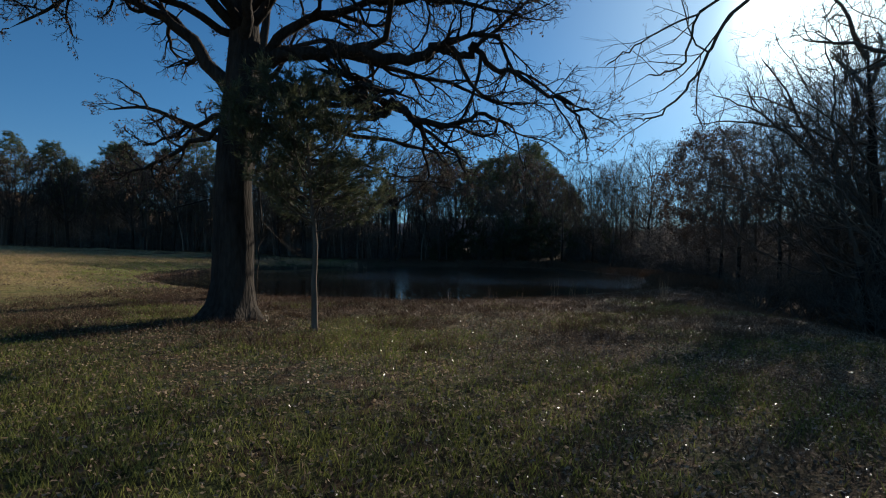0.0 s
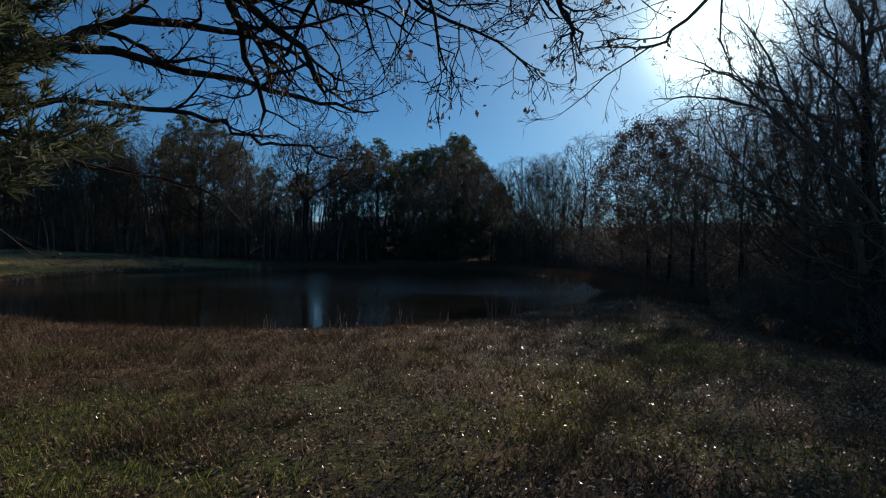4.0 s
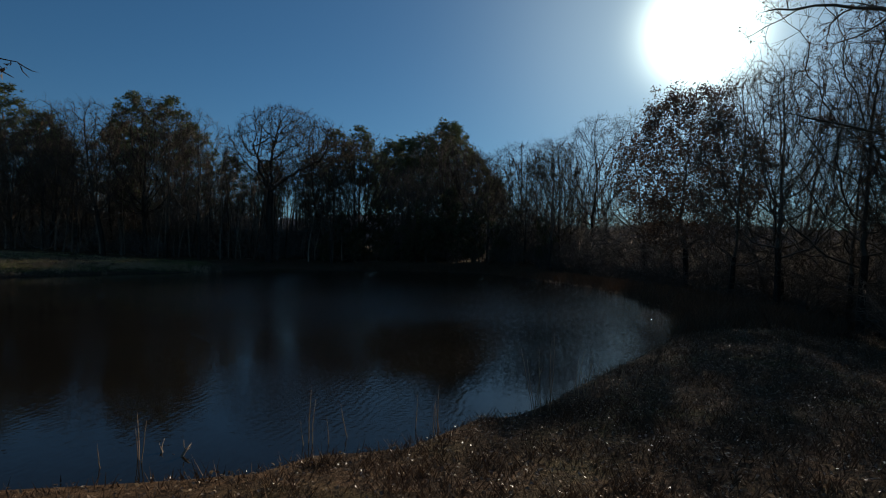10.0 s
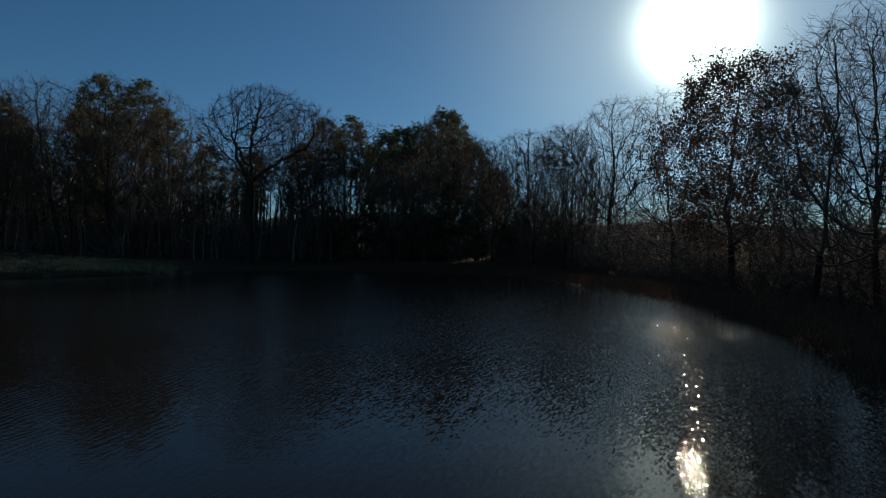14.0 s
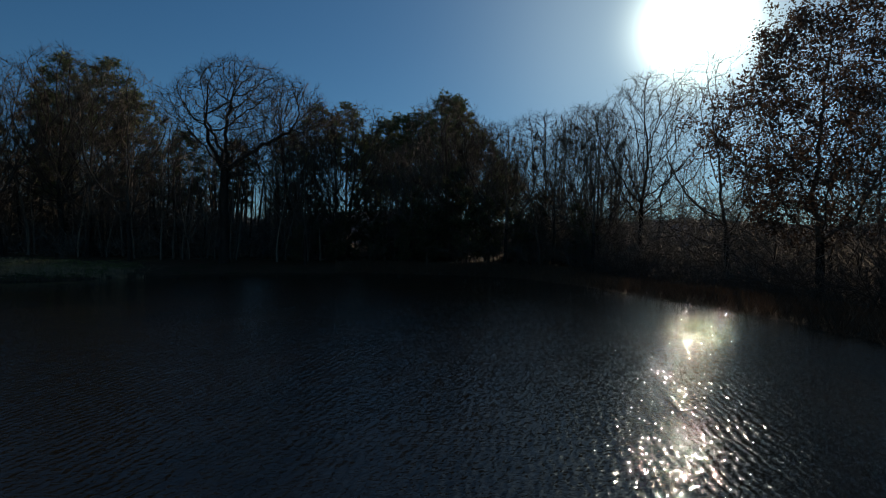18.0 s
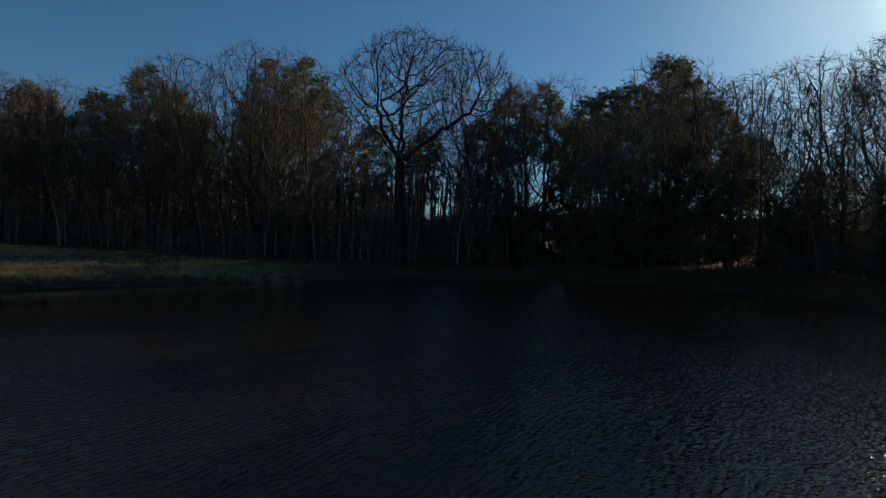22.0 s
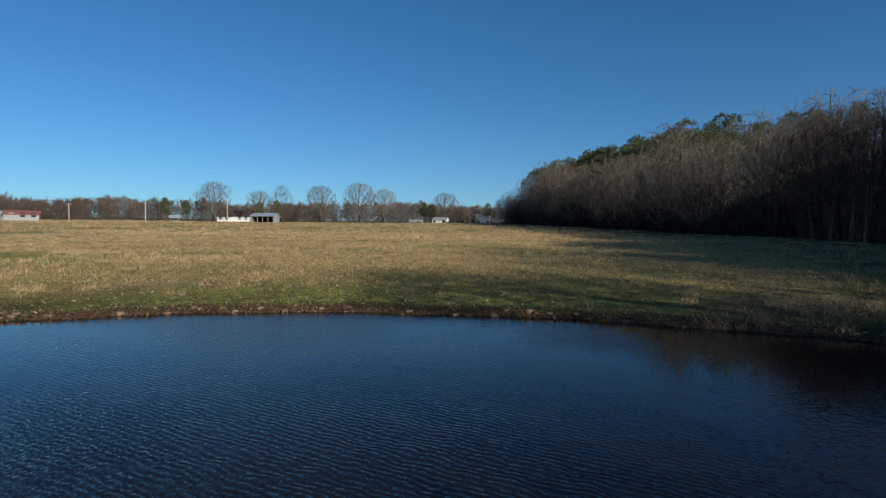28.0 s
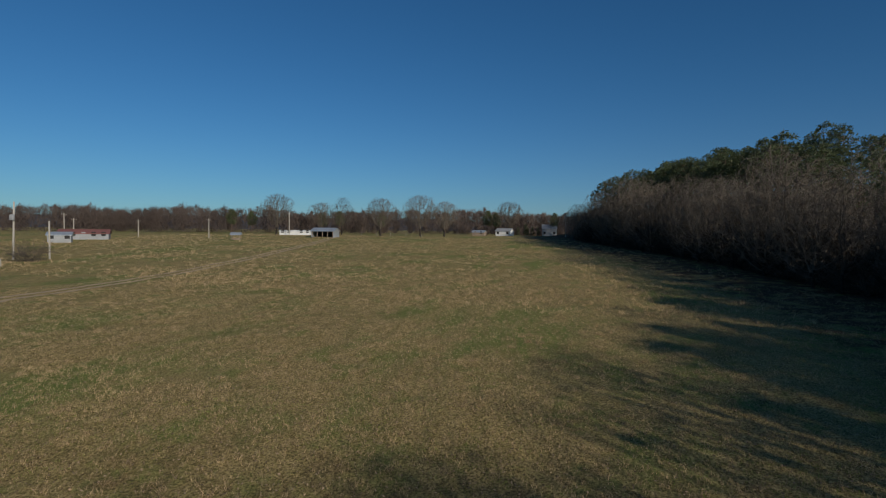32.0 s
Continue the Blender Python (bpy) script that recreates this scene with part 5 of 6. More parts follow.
for i in range(8):
    t = rng.random()
    plant(small_cedar, -270 - 30 * t + rng.normal(0, 5), -22 + 30 * rng.random(), rng.uniform(0.6, 1.0))


def far_woods():
    r2 = np.random.default_rng(9)
    line = [(-20, -300), (-60, -300), (-120, -275), (-179, -236), (-256, -173), (-300, -110), (-322, -62), (-340, -8), (-345, 40)]
    spots = []
    for (ax, ay), (bx, by) in zip(line[:-1], line[1:]):
        for i in range(int(math.hypot(bx - ax, by - ay) / 0.65)):
            t = r2.random()
            x, y = ax + (bx - ax) * t + r2.normal(0, 6), ay + (by - ay) * t + r2.normal(0, 6)
            tall = 13.4 + 5 * noise.noise((x * 0.03, y * 0.03, 2.0)) + r2.normal(0, 0.9)
            spots.append((x, y, tall))
    s = np.array(spots)
    z = on_ground(s[:, 0], s[:, 1])
    per = 120
    b = np.repeat(np.column_stack([s[:, :2], z]), per, 0)
    tall = np.repeat(s[:, 2], per)
    m = len(b)
    u = r2.random(m) ** 0.8
    b[:, :2] += r2.normal(0, 1, (m, 2)) * (0.4 + 1.9 * np.sin(np.clip(u, 0.05, 0.95) * math.pi))[:, None]
    b[:, 2] += u * tall * 0.86
    d = np.column_stack([r2.normal(0, 0.45, (m, 2)), np.abs(r2.normal(0.8, 0.4, m))])
    d /= np.linalg.norm(d, axis=1)[:, None]
    ln = r2.uniform(1.2, 3.0, (m, 1))
    a = np.cross(d, r2.normal(0, 1, (m, 3)))
    a /= np.linalg.norm(a, axis=1)[:, None]
    c, rad = np.cross(d, a), 0.13
    v = np.stack([b + a * rad, b - a * rad * 0.5 + c * rad * 0.87, b - a * rad * 0.5 - c * rad * 0.87, b + d * ln], 1).reshape(-1, 3)
    o = np.arange(m)[:, None] * 4
    return mesh_from(v, np.concatenate([o + [0, 1, 3], o + [1, 2, 3], o + [2, 0, 3]], 0), "far_woods")


tagged(part("far_woods", far_woods(), M_FARBRUSH), "brown leafless wood line beyond the pasture", "woods", kind="stuff")


def ridge(name, cx, cy, r, a0, a1, tall, depth, seed, label):
    n, v, f = 90, [], []
    for i in range(n + 1):
        a = radians(a0 + (a1 - a0) * i / n)
        h = tall * (0.65 + 0.5 * noise.noise((i * 0.06, seed, 0)) + 0.12 * noise.noise((i * 0.9, seed, 4)))
        for rad, z in ((r - depth, -2), (r - depth * 0.4, h * 0.6), (r, h), (r + depth, -2)):
            v.append((cx + math.sin(a) * rad, cy + math.cos(a) * rad, z))
        if i:
            o = (i - 1) * 4
            f += [(o + k, o + 4 + k, o + 5 + k, o + 1 + k) for k in range(3)]
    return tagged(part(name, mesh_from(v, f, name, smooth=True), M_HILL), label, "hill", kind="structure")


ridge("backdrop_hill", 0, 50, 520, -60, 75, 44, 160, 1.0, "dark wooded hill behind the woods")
ridge("backdrop_ridge", 0, 50, 2600, -160, 180, 70, 500, 5.0, "far ridge coloured blue for distance haze")


# -- buildings and poles beyond the pasture --
def gable(bm, x0, y0, x1, y1, z0, z1, over=0.3, thick=0.12):
    """Roof with its ridge along x."""
    ym = (y0 + y1) / 2
    pts = []
    for x in (x0 - over, x1 + over):
        for y, z in ((y0 - over, z0 - 0.1), (ym, z1), (y1 + over, z0 - 0.1), (y1 + over, z0 - 0.1 - thick), (ym, z1 - thick), (y0 - over, z0 - 0.1 - thick)):
            pts.append(bm.verts.new((x, y, z)))
    for k in range(6):
        bm.faces.new((pts[k], pts[(k + 1) % 6], pts[6 + (k + 1) % 6], pts[6 + k]))
    bm.faces.new(pts[5::-1])
    bm.faces.new(pts[6:])
    return bm


def gable_end(bm, x, y0, y1, z0, z1):
    a = [bm.verts.new(p) for p in ((x, y0, z0), (x, y1, z0), (x, (y0 + y1) / 2, z1))]
    b = [bm.verts.new((p.co.x + 0.1, p.co.y, p.co.z)) for p in a]
    bm.faces.new(a)
    bm.faces.new(b[::-1])
    for k in range(3):
        bm.faces.new((a[k], a[(k + 1) % 3], b[(k + 1) % 3], b[k]))


def house(x, y, turn, length, depth, eaves, top, wall, roof, label, windows=3, name="house", porch=False):
    root = new(name)
    root.matrix_basis = place(x, y, 1.0, radians(turn))
    bm = bmesh.new()
    box(bm, -length / 2, -depth / 2, -0.8, length / 2, depth / 2, eaves)
    for sx in (-length / 2, length / 2 - 0.1):
        gable_end(bm, sx, -depth / 2, depth / 2, eaves, top - 0.15)
    part("wall", bm, wall, root)
    part("roof", gable(bmesh.new(), -length / 2, -depth / 2, length / 2, depth / 2, eaves, top), roof, root)
    for i in range(windows):
        wx = -length / 2 + length * (i + 0.5) / windows
        if i == windows // 2:
            d = part("door", box(bmesh.new(), wx - 0.5, depth / 2 - 0.02, -0.05, wx + 0.5, depth / 2 + 0.06, 2.0), wall, root, "painted door")
            continue
        w = part("window", box(bmesh.new(), wx - 0.55, depth / 2 - 0.03, 0.9, wx + 0.55, depth / 2 + 0.04, 2.0), M_DARK, root)
        part("frame", box(bmesh.new(), wx - 0.65, depth / 2 - 0.02, 0.8, wx + 0.65, depth / 2 + 0.03, 0.9), wall, w)
    return tagged(root, label, "building")


def barn(x, y, turn):
    root = new("barn")
    root.matrix_basis = place(x, y, 1.0, radians(turn))
    L, D, e, top = 8.2, 6.2, 2.3, 3.4
    part("roof", gable(bmesh.new(), -L / 2, -D / 2, L / 2, D / 2, e, top, 0.4), M_METALROOF, root, "grey sheet metal roof")
    bm = bmesh.new()
    box(bm, -L / 2, -D / 2, -0.6, L / 2, -D / 2 + 0.12, e)
    part("back_wall", bm, M_DARK, root)
    for sx in (-L / 2, L / 2 - 0.12):
        bm = bmesh.new()
        box(bm, sx, -D / 2, -0.6, sx + 0.12, D / 2, e)
        gable_end(bm, sx, -D / 2, D / 2, e, top - 0.15)
        part("end_wall", bm, M_METALROOF, root)
    for i in range(5):
        px = -L / 2 + 0.3 + (L - 0.6) * i / 4
        part("post", box(bmesh.new(), px - 0.1, D / 2 - 0.25, -0.6, px + 0.1, D / 2 - 0.05, e), M_OLDWOOD, root)
    return tagged(root, "open-fronted pole barn with a grey metal roof", "barn")


barn(-180.4, -59.4, -78)
house(-263.7, -14.3, -95, 7, 6, 2.4, 3.6, M_WHITEPAINT, M_GREYWALL, "small white house with a low roof", 3)
house(-283, 3.5, -80, 7, 6, 3.6, 5.6, M_GREYWALL, M_GREYWALL, "two-storey pale house among trees", 3)
house(-265.3, -27.3, -90, 6, 4, 1.7, 2.6, M_OLDWOOD, M_METALROOF, "low weathered shed with a metal roof", 2, "shed")
house(-194.6, -82.1, -65, 12, 4, 1.6, 2.0, M_WHITEPAINT, M_WHITEPAINT, "long low white mobile home", 5, "mobile_home")
house(-121.0, -100.5, -43, 12.0, 6, 1.7, 2.8, M_GREYWALL, M_REDROOF, "long farm building with a red metal roof", 5, "farm_building")
house(-107.8, -91.5, -40, 5, 4, 2.0, 2.7, M_GREYWALL, M_METALROOF, "small pale grey outbuilding with a metal roof", 3, "outbuilding")
house(-95.0, -106.0, -35, 9, 6, 2.4, 3.4, M_WHITEPAINT, M_METALROOF, "white shed with a sloping roof", 2, "shed")


def utility_pole(x, y, tall, drum=False, arm=True, lean=0.0):
    root = new("utility_pole")
    root.matrix_basis = place(x, y) @ Matrix.Rotation(radians(lean), 4, "Y")
    t = Tubes()
    t.add(np.array([(0, 0, -0.5), (0, 0, tall * 0.5), (0, 0, tall), (0, 0, tall + 0.02)]), [0.17, 0.15, 0.12, 0.1], 10)
    part("pole", t.mesh("pole"), M_POLE, root)
    if arm:
        part("crossarm", box(bmesh.new(), -0.9, -0.06, tall - 0.6, 0.9, 0.06, tall - 0.46), M_OLDWOOD, root)
        for k in (-0.8, 0.0, 0.8):
            t = Tubes()
            t.add(np.array([(k, 0, tall - 0.46), (k, 0, tall - 0.3), (k, 0, tall - 0.26)]), [0.05, 0.06, 0.02], 6)
            part("insulator", t.mesh("insulator"), M_WHITEPAINT, root)
    if drum:
        for k in (0.42, 0.0):
            t = Tubes()
            t.add(np.array([(0.4, k, tall * 0.68), (0.4, k, tall * 0.68 + 0.05), (0.4, k, tall * 0.68 + 0.9), (0.4, k, tall * 0.68 + 1.0)]), [0.2, 0.26, 0.26, 0.1], 12)
            part("transformer", t.mesh("transformer"), M_GREYWALL, root, "pale grey transformer drum")
    return tagged(root, "weathered grey wooden utility pole" + (" with transformer drums" if drum else ""), "pole", group="utility poles")


utility_pole(-72.3, -51.4, 9.8, True, False, -1.5)
utility_pole(-76.5, -48.7, 6.6, False, False)
for x, y, t in ((-148.9, -82.5, 6.3), (-141.1, -103.7, 5.5), (-134.2, -127.9, 7.0), (-189, -81.2, 8.8), (-249, 16, 8.0), (-136.3, -126.4, 5.4)):
    utility_pole(x, y, t)
for k in range(4):
    plant(bush_a, -72.0 + rng.normal(0, 0.7), -46.6 + rng.normal(0, 0.7), 1.1)
tagged(plant(bush_a, -72.0, -46.6, 1.2), "rounded brown leafless bush by a pole", "bush")



def feeder(x, y, turn):
    """Small roofed shelter on four posts."""
    root = new("shelter")
    root.matrix_basis = place(x, y, 1.0, radians(turn))
    part("roof", gable(bmesh.new(), -1.3, -1.0, 1.3, 1.0, 1.7, 2.3, 0.35), M_METALROOF, root)
    for sx in (-1.2, 1.2):
        for sy in (-0.9, 0.9):
            part("post", box(bmesh.new(), sx - 0.07, sy - 0.07, -0.3, sx + 0.07, sy + 0.07, 1.7), M_OLDWOOD, root)
    part("trough", box(bmesh.new(), -0.9, -0.45, 0.0, 0.9, 0.45, 0.7, 0.05), M_OLDWOOD, root)
    return tagged(root, "small open shelter with a metal roof in the pasture", "shelter")


feeder(-147, -70, -60)


def fence_post(x, y, tall, lean):
    t = Tubes()
    t.add(np.array([(0, 0, -0.4), (0.01, 0, tall * 0.5), (lean, 0, tall), (lean, 0, tall + 0.03)]), [0.08, 0.075, 0.07, 0.02], 8)
    o = part("fence_post", t.mesh("fence_post"), M_POLE)
    o.matrix_basis = place(x, y)
    return tagged(o, "weathered wooden post standing in the grass", "post", group="posts in the pasture")


for x, y, h, k in ((-64.8, -41.9, 1.2, 0.05), (-208, -60, 1.4, 0.0), (-206, -52, 1.3, 0.05), (-204, -45, 1.4, -0.03), (-203, -38, 1.3, 0.02), (-202, -31, 1.4, 0.04)):
    fence_post(x, y, h, k)
# -- vehicle track across the pasture --
def track():
    way = [(-20, 3), (-45.4, -9.2), (-52, -9.9), (-69.5, -13.9), (-98.8, -23.5), (-147, -41.6), (-185, -58), (-206, -76), (-216, -97), (-215, -125)]
    v, f = [], []
    for off in (-0.85, 0.85):
        pts = []
        for a, b in zip(way[:-1], way[1:]):
            for k in range(24):
                pts.append(np.array(a) + (np.array(b) - np.array(a)) * k / 24)
        for i in range(len(pts) - 1):
            d = unit(pts[i + 1] - pts[i])
            nrm = np.array([-d[1], d[0]])
            w = 0.36 + 0.14 * noise.noise((i * 0.3, off, 0))
            for e in (-w, w):
                q = pts[i] + nrm * (off + e)
                v.append((q[0], q[1], z_at(*q) + 0.07))
            if i:
                o = len(v) - 4
                f.append((o, o + 1, o + 3, o + 2))
    keep = [q for q in f if max(q) - min(q) == 3 and np.hypot(v[q[0]][0] - v[q[2]][0], v[q[0]][1] - v[q[2]][1]) < 6]
    return mesh_from(v, keep, "track")


tagged(part("track", track(), material("packed_earth", (0.46, 0.35, 0.22), 0.95, 0.1, 3, 0.3)), "worn pale vehicle track across the pasture", "track", kind="structure")

# -- banks: stones along the west shore --
def stone(seed, size):
    rr = np.random.default_rng(seed)
    bm = bmesh.new()
    bmesh.ops.create_icosphere(bm, subdivisions=2, radius=1.0)
    for v in bm.verts:
        k = 1 + 0.35 * noise.noise(v.co * 1.3 + Vector((seed, 0, 0)))
        c = Vector((max(-0.8, min(0.8, v.co.x * k)) * 1.2, max(-0.75, min(0.75, v.co.y * k)), max(-0.6, min(0.55, v.co.z * k)) * 0.7))
        v.co = c * size
    me = bpy.data.meshes.new("stone")
    bm.to_mesh(me)
    bm.free()
    me.materials.append(M_ROCK)
    return me


STONES = [stone(k, 0.15) for k in range(6)]
made = 0
for i, p in enumerate(SHORE):
    if p[0] < -14 and 30 < p[1] < 60:
        nrm = unit(p - centre)
        for k in range(2 if p[1] < 50 else i % 2):
            q = p + nrm * rng.uniform(0.05, 0.5) + np.array([-nrm[1], nrm[0]]) * rng.normal(0, 0.5)
            o = new("stone", STONES[made % 6])
            s = rng.uniform(0.3, 1.05) ** 1.6
            o.matrix_basis = Matrix.Translation((q[0], q[1], max(0.0, z_at(*q)) - 0.01)) @ Matrix.Rotation(rng.uniform(0, 6.28), 4, "Z") @ Matrix.Scale(s, 4)
            tagged(o, "tan weathered stone on the eroded bank", "stone", group="stones along the bank")
            made += 1

FLAT_STONES = [(-24.2, 37.5), (-24.1, 37.9), (-24.1, 39.5), (-24.4, 39.8), (-24.9, 42.8), (-24.1, 42.9), (-23.3, 42.9), (-23.3, 40.7), (-20.9, 35.2), (-28.4, 52.0)]
# flat pale stones lying in the pasture grass
for i, (x, y) in enumerate(FLAT_STONES):
    o = new("stone", STONES[i % 6])
    o.matrix_basis = Matrix.Translation((x, y, z_at(x, y) + 0.03)) @ Matrix.Rotation(i * 1.3, 4, "Z") @ Matrix.Diagonal((1.0, 0.7, 0.5, 1))
    tagged(o, "flat pale stone lying in the pasture grass", "stone", group="stones in the pasture")

# -- dead branches in the water --
def snag(x, y, n, size, label, seed, mat):
    rr = np.random.default_rng(seed)
    t = Tubes()
    for i in range(n):
        a = rr.uniform(0, 6.28)
        c = wander(rr, (x, y, -0.2), (math.cos(a) * 0.8, math.sin(a) * 0.8, 0.7), size * rr.uniform(0.6, 1.2), 5, 0.2, 0)
        rad = np.linspace(0.03, 0.008, 6)
        t.add(c, rad, 5)
        branch_out(rr, t, c, rad, 0, [(3, 0.4, 0.7, 0.2, 0, 4, 3)], [])
    return tagged(part("dead_branch", t.mesh("dead_branch"), mat), label, "branch")


snag(-9.5, 60.7, 4, 0.75, "thin dead branch sticking out of the pond", 3, M_TWIG)
snag(0.7, 22.5, 2, 0.5, "dead stick at the water's edge", 8, M_OLDWOOD)


# -- grass, reeds and fallen leaves --
def blades(xs, ys, per, tall, width, seed, bend=0.5, name="grass"):
    rr = np.random.default_rng(seed)
    z = on_ground(xs, ys)
    s = np.repeat(np.stack([xs, ys, z], 1), per, 0)
    n = len(s)
    s[:, :2] += rr.normal(0, 0.05, (n, 2))
    a = rr.uniform(0, 6.28, n)
    h = tall * rr.uniform(0.45, 1.3, n)
    side = np.stack([np.cos(a), np.sin(a), np.zeros(n)], 1) * width
    b = rr.uniform(0, 6.28, n)
    tip = np.stack([np.cos(b) * bend * h, np.sin(b) * bend * h, h], 1)
    v = np.stack([s - side, s + side, s + tip], 1).reshape(-1, 3)
    v[:, 2] -= 0.01
    return mesh_from(v, np.arange(n * 3).reshape(-1, 3), name)


def scatter(seed, n, x0, x1, y0, y1, keep):
    rr = np.random.default_rng(seed)
    x, y = rr.uniform(x0, x1, n), rr.uniform(y0, y1, n)
    k = keep(x, y, rr.random(n))
    return x[k], y[k]


def patch(x, y, f, k):
    return np.array([noise.noise((a * f, b * f, k)) for a, b in zip(x, y)])


x, y = scatter(1, 170000, -13, 15, 1.5, 24, lambda x, y, r: (patch(x, y, 0.35, 2.0) + 0.36 - 0.045 * (y - 8) > r * 0.8) & (ramp(shore_distance(x, y), 3, 9) > r))
tagged(part("short_grass", blades(x, y, 3, 0.085, 0.006, 5), M_GREENGRASS), "short green winter grass", "grass", kind="stuff")
x, y = scatter(2, 60000, -13, 20, 1.5, 44, lambda x, y, r: (shore_distance(x, y) > 0.1) & (shore_distance(x, y) < 24) & (r < (0.45 + 0.03 * (y - 8)) * (1 - 0.6 * ramp(y, 22, 27))))
tagged(part("dead_grass", blades(x, y, 4, 0.11, 0.007, 6), M_DEADGRASS), "short withered brown grass", "grass", kind="stuff")
x, y = scatter(3, 170000, -90, -17, -15, 74, lambda x, y, r: (shore_distance(x, y) > 0.3) & (wood_depth(x, y) < -2) & (r < 0.9 * np.exp(-(shore_distance(x, y) - 8) / 38) * ramp(shore_distance(x, y), 3, 12)) & (patch(x, y, 0.16, 1.0) > -0.35))
tagged(part("pasture_grass", blades(x, y, 4, 0.15, 0.009, 7), M_DRYGRASS), "tan dry tufted pasture grass", "grass", kind="stuff")
x, y = scatter(4, 34000, -42, -12, 20, 74, lambda x, y, r: (shore_distance(x, y) > 0.3) & (shore_distance(x, y) < 14) & (patch(x, y, 0.2, 5.0) + 0.3 > r * 0.9))
tagged(part("green_pasture_grass", blades(x, y, 4, 0.1, 0.01, 8), M_PASTUREGREEN), "green grass along the bank", "grass", kind="stuff")

# grass added to hide and shade bank ground that caught the sun
ex, ey = scatter(60, 60000, 2, 26, 30, 82, lambda x, y, r: (shore_distance(x, y) > 0.05) & (shore_distance(x, y) < 5) & (wood_depth(x, y) < 1.0))
tagged(part("bank_grass", blades(ex, ey, 3, 0.42, 0.011, 61, 0.6), M_DEADGRASS), "rank withered grass added to shade the wooded bank", "grass", kind="stuff")
bx, by = scatter(64, 2600, -24, -4, 50, 70, lambda x, y, r: (shore_distance(x, y) > 0.1) & (shore_distance(x, y) < 6.5) & (patch(x, y, 0.3, 6.0) + 0.25 > r))
nb = np.random.default_rng(65)
bx, by = np.repeat(bx, 18) + nb.normal(0, 0.12, len(bx) * 18), np.repeat(by, 18) + nb.normal(0, 0.12, len(by) * 18)
tagged(part("bank_tufts", blades(bx, by, 1, 0.34, 0.01, 66, 0.7), M_REED), "rank tan grass tufts on the low bank", "grass", kind="stuff")
sx, sy = scatter(62, 34000, -44, -10, 20, 74, lambda x, y, r: (shore_distance(x, y) > 0.4) & (wood_depth(x, y) < -1) & (r < 0.85 * np.exp(-shore_distance(x, y) / 14)))
tagged(part("strewn_leaves", leaf_mesh(np.random.default_rng(63), np.stack([sx, sy, on_ground(sx, sy) + 0.05], 1), 1, 0.015, 0.05, "strewn_leaves", 0.6), M_LITTER), "dry leaves strewn over the pasture's edge", "leaves", kind="stuff")
r3 = np.random.default_rng(31)
tx, ty = scatter(30, 7000, -12, 16, 8, 34, lambda x, y, r: (shore_distance(x, y) > 0.3) & (shore_distance(x, y) < 13) & (patch(x, y, 0.5, 8.0) + 0.45 > r))
tx, ty = np.repeat(tx, 14) + r3.normal(0, 0.10, len(tx) * 14), np.repeat(ty, 14) + r3.normal(0, 0.10, len(ty) * 14)
tagged(part("tussock_grass", blades(tx, ty, 2, 0.17, 0.006, 33, 0.8), M_DEADGRASS), "tussocks of withered tan grass near the water", "grass", kind="stuff")
tx, ty = scatter(32, 4200, -85, -18, -10, 74, lambda x, y, r: (shore_distance(x, y) > 2.5) & (wood_depth(x, y) < -2) & (patch(x, y, 0.3, 9.0) + 0.4 > r))
tx, ty = np.repeat(tx, 16) + r3.normal(0, 0.13, len(tx) * 16), np.repeat(ty, 16) + r3.normal(0, 0.13, len(ty) * 16)
tagged(part("pasture_tussocks", blades(tx, ty, 2, 0.24, 0.009, 34, 0.8), M_DRYGRASS), "uneven tussocks of dry tan grass across the pasture", "grass", kind="stuff")
tx, ty = scatter(35, 16000, -205, -60, -110, 62, lambda x, y, r: (wood_depth(x, y) < -3) & (patch(x, y, 0.08, 4.0) + 0.55 > r) & (r < np.exp(-(-60 - x) / 90)))
tx, ty = np.repeat(tx, 9) + r3.normal(0, 0.22, len(tx) * 9), np.repeat(ty, 9) + r3.normal(0, 0.22, len(ty) * 9)
tagged(part("straw_tufts", blades(tx, ty, 1, 0.32, 0.035, 36, 0.7), M_DRYGRASS), "straw-coloured tufts across the far pasture", "grass", kind="stuff")
rr = np.random.default_rng(12)
lx, ly = scatter(13, 480000, -13, 19, 1.5, 40, lambda x, y, r: (shore_distance(x, y) > 0.1) & (r < (0.35 + 0.5 * ramp(x, -4, 9)) * (1 - 0.8 * ramp(y, 12, 17))))
tagged(part("fallen_leaves", leaf_mesh(rr, np.stack([lx, ly, on_ground(lx, ly) + 0.03], 1), 1, 0.012, 0.023, "fallen_leaves", 0.5), M_LITTER), "curled tan fallen leaves in the grass", "leaves", kind="stuff")


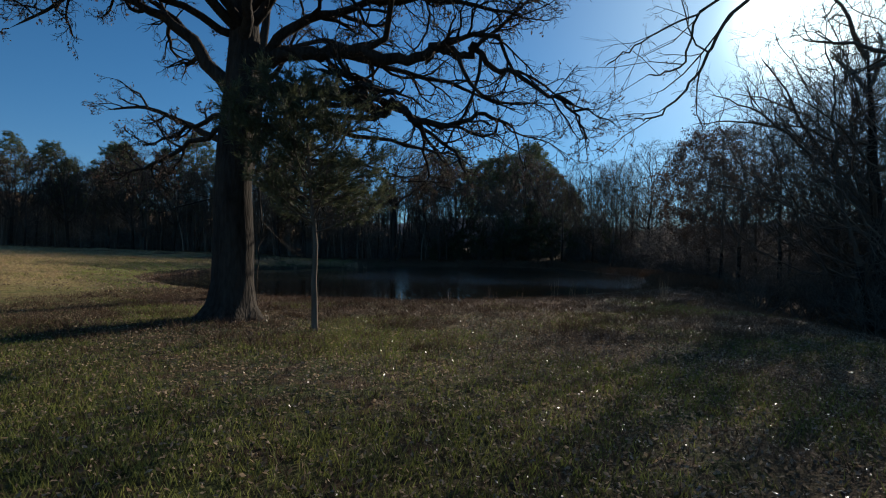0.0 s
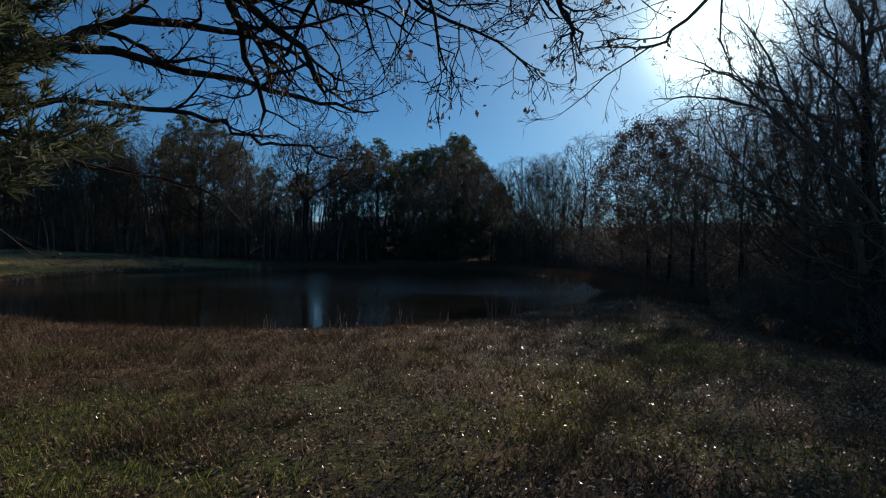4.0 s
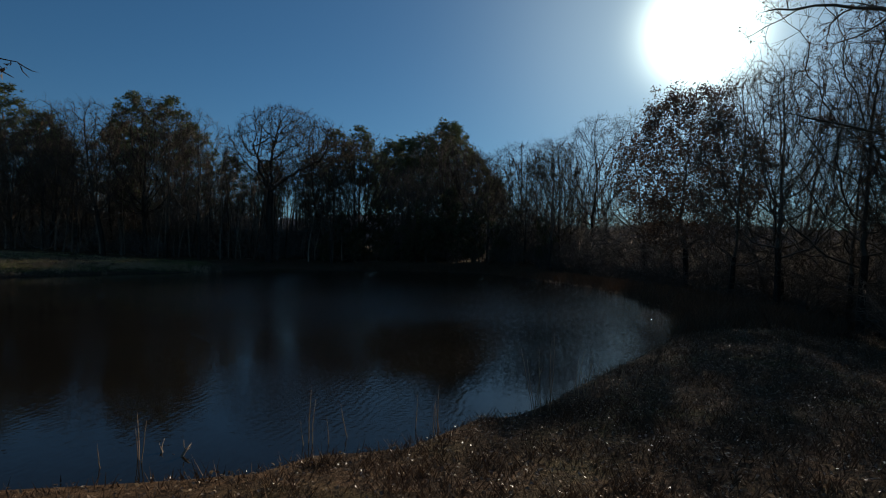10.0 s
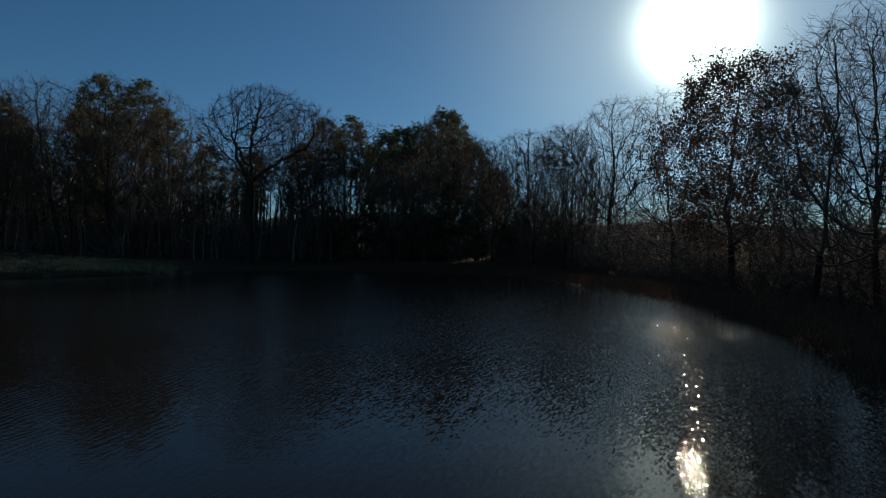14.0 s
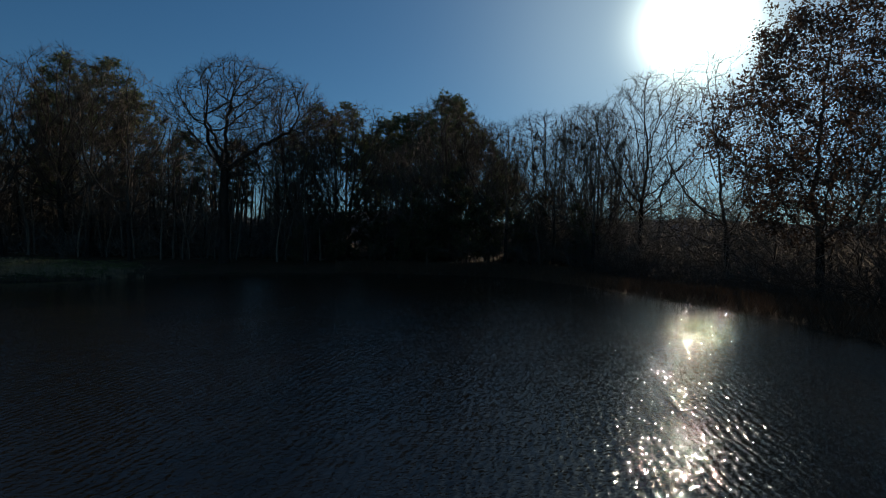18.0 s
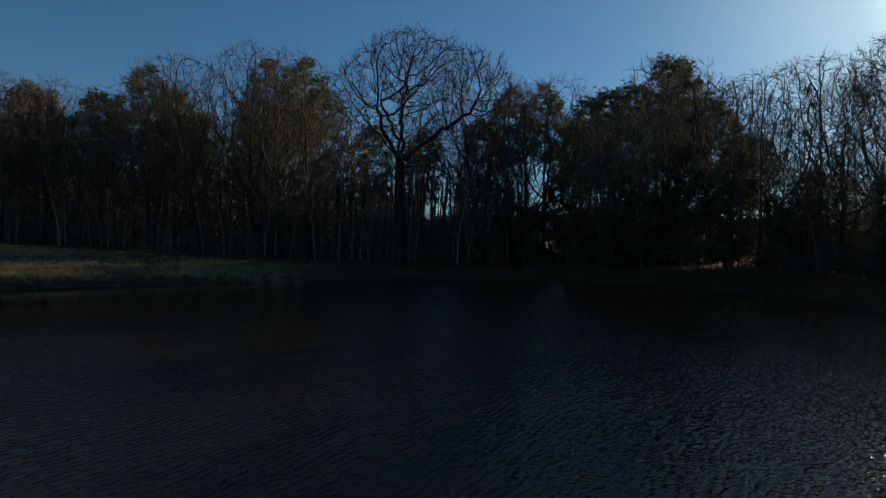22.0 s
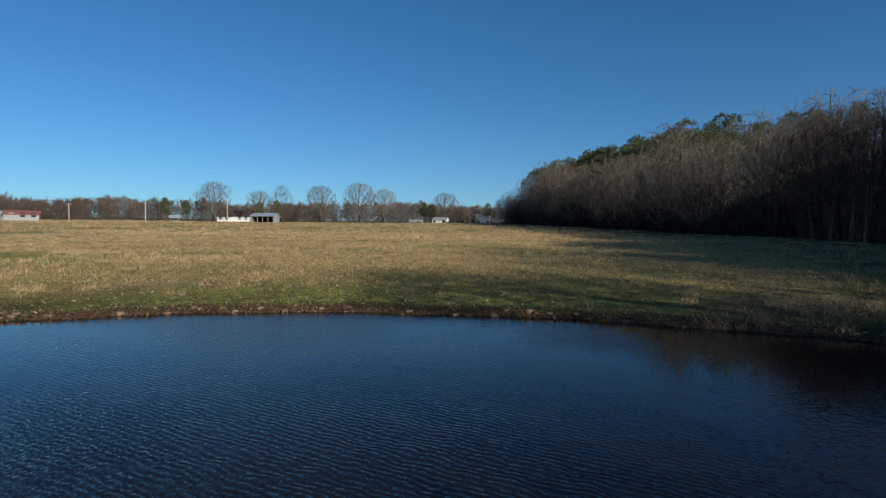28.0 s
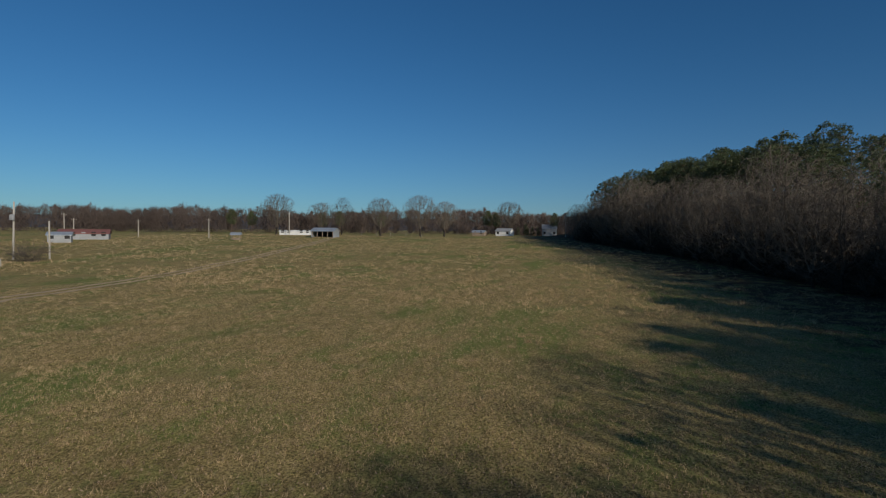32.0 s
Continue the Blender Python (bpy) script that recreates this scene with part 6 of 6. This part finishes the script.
gx2, gy2 = scatter(14, 170000, -6, 17, 2, 30, lambda x, y, r: (shore_distance(x, y) > 0.1) & (r < 0.12 + 0.4 * ramp(x, -2, 6)))
tagged(part("glossy_leaves", leaf_mesh(rr, np.stack([gx2, gy2, on_ground(gx2, gy2) + 0.035], 1), 1, 0.012, 0.019, "glossy_leaves", 0.6), M_WETLEAF), "shiny damp fallen leaves catching the sun", "leaves", kind="stuff")
bx, by = scatter(50, 60000, -24, -8, 26, 66, lambda x, y, r: (shore_distance(x, y) > -0.1) & (shore_distance(x, y) < 0.9) & (r < 0.8))
tagged(part("bank_leaves", leaf_mesh(rr, np.stack([bx, by, np.maximum(on_ground(bx, by), 0.0) + 0.02], 1), 1, 0.02, 0.06, "bank_leaves"), M_BROWNLEAF), "red-brown drifted leaves along the water's edge", "leaves", kind="stuff")


def reeds(x, y, n, tall, seed, label):
    r2 = np.random.default_rng(seed)
    t = Tubes()
    for i in range(n):
        px, py = x + r2.normal(0, 0.16), y + r2.normal(0, 0.1)
        c = wander(r2, (px, py, max(-0.1, z_at(px, py)) - 0.05), (r2.normal(0, 0.12), r2.normal(0, 0.12), 1), tall * r2.uniform(0.5, 1.1), 4, 0.06, 0)
        t.add(c, np.linspace(0.006, 0.003, 5), 4)
    return tagged(part("reed_clump", t.mesh("reed_clump"), M_REED), label, "reeds", group="dry stalks on the bank")


for i, (x, y, n, h) in enumerate(((4.9, 23.6, 7, 1.1), (2.1, 22.9, 5, 0.8), (3.3, 23.2, 5, 0.8), (0.2, 22.6, 4, 0.6), (5.6, 24.2, 8, 0.8), (6.6, 24.6, 6, 0.6), (-1.6, 22.2, 5, 0.6), (8.6, 21.0, 10, 1.0), (-10.4, 65.6, 60, 0.9), (-11.2, 65.2, 40, 0.7), (-9.5, 66.1, 30, 0.6), (-16.6, 61.5, 16, 0.6), (-13.8, 65, 14, 0.6), (-19.0, 59.8, 14, 0.5))):
    reeds(x, y, n, h, 40 + i, "thin dry reddish stalks standing on the bank")
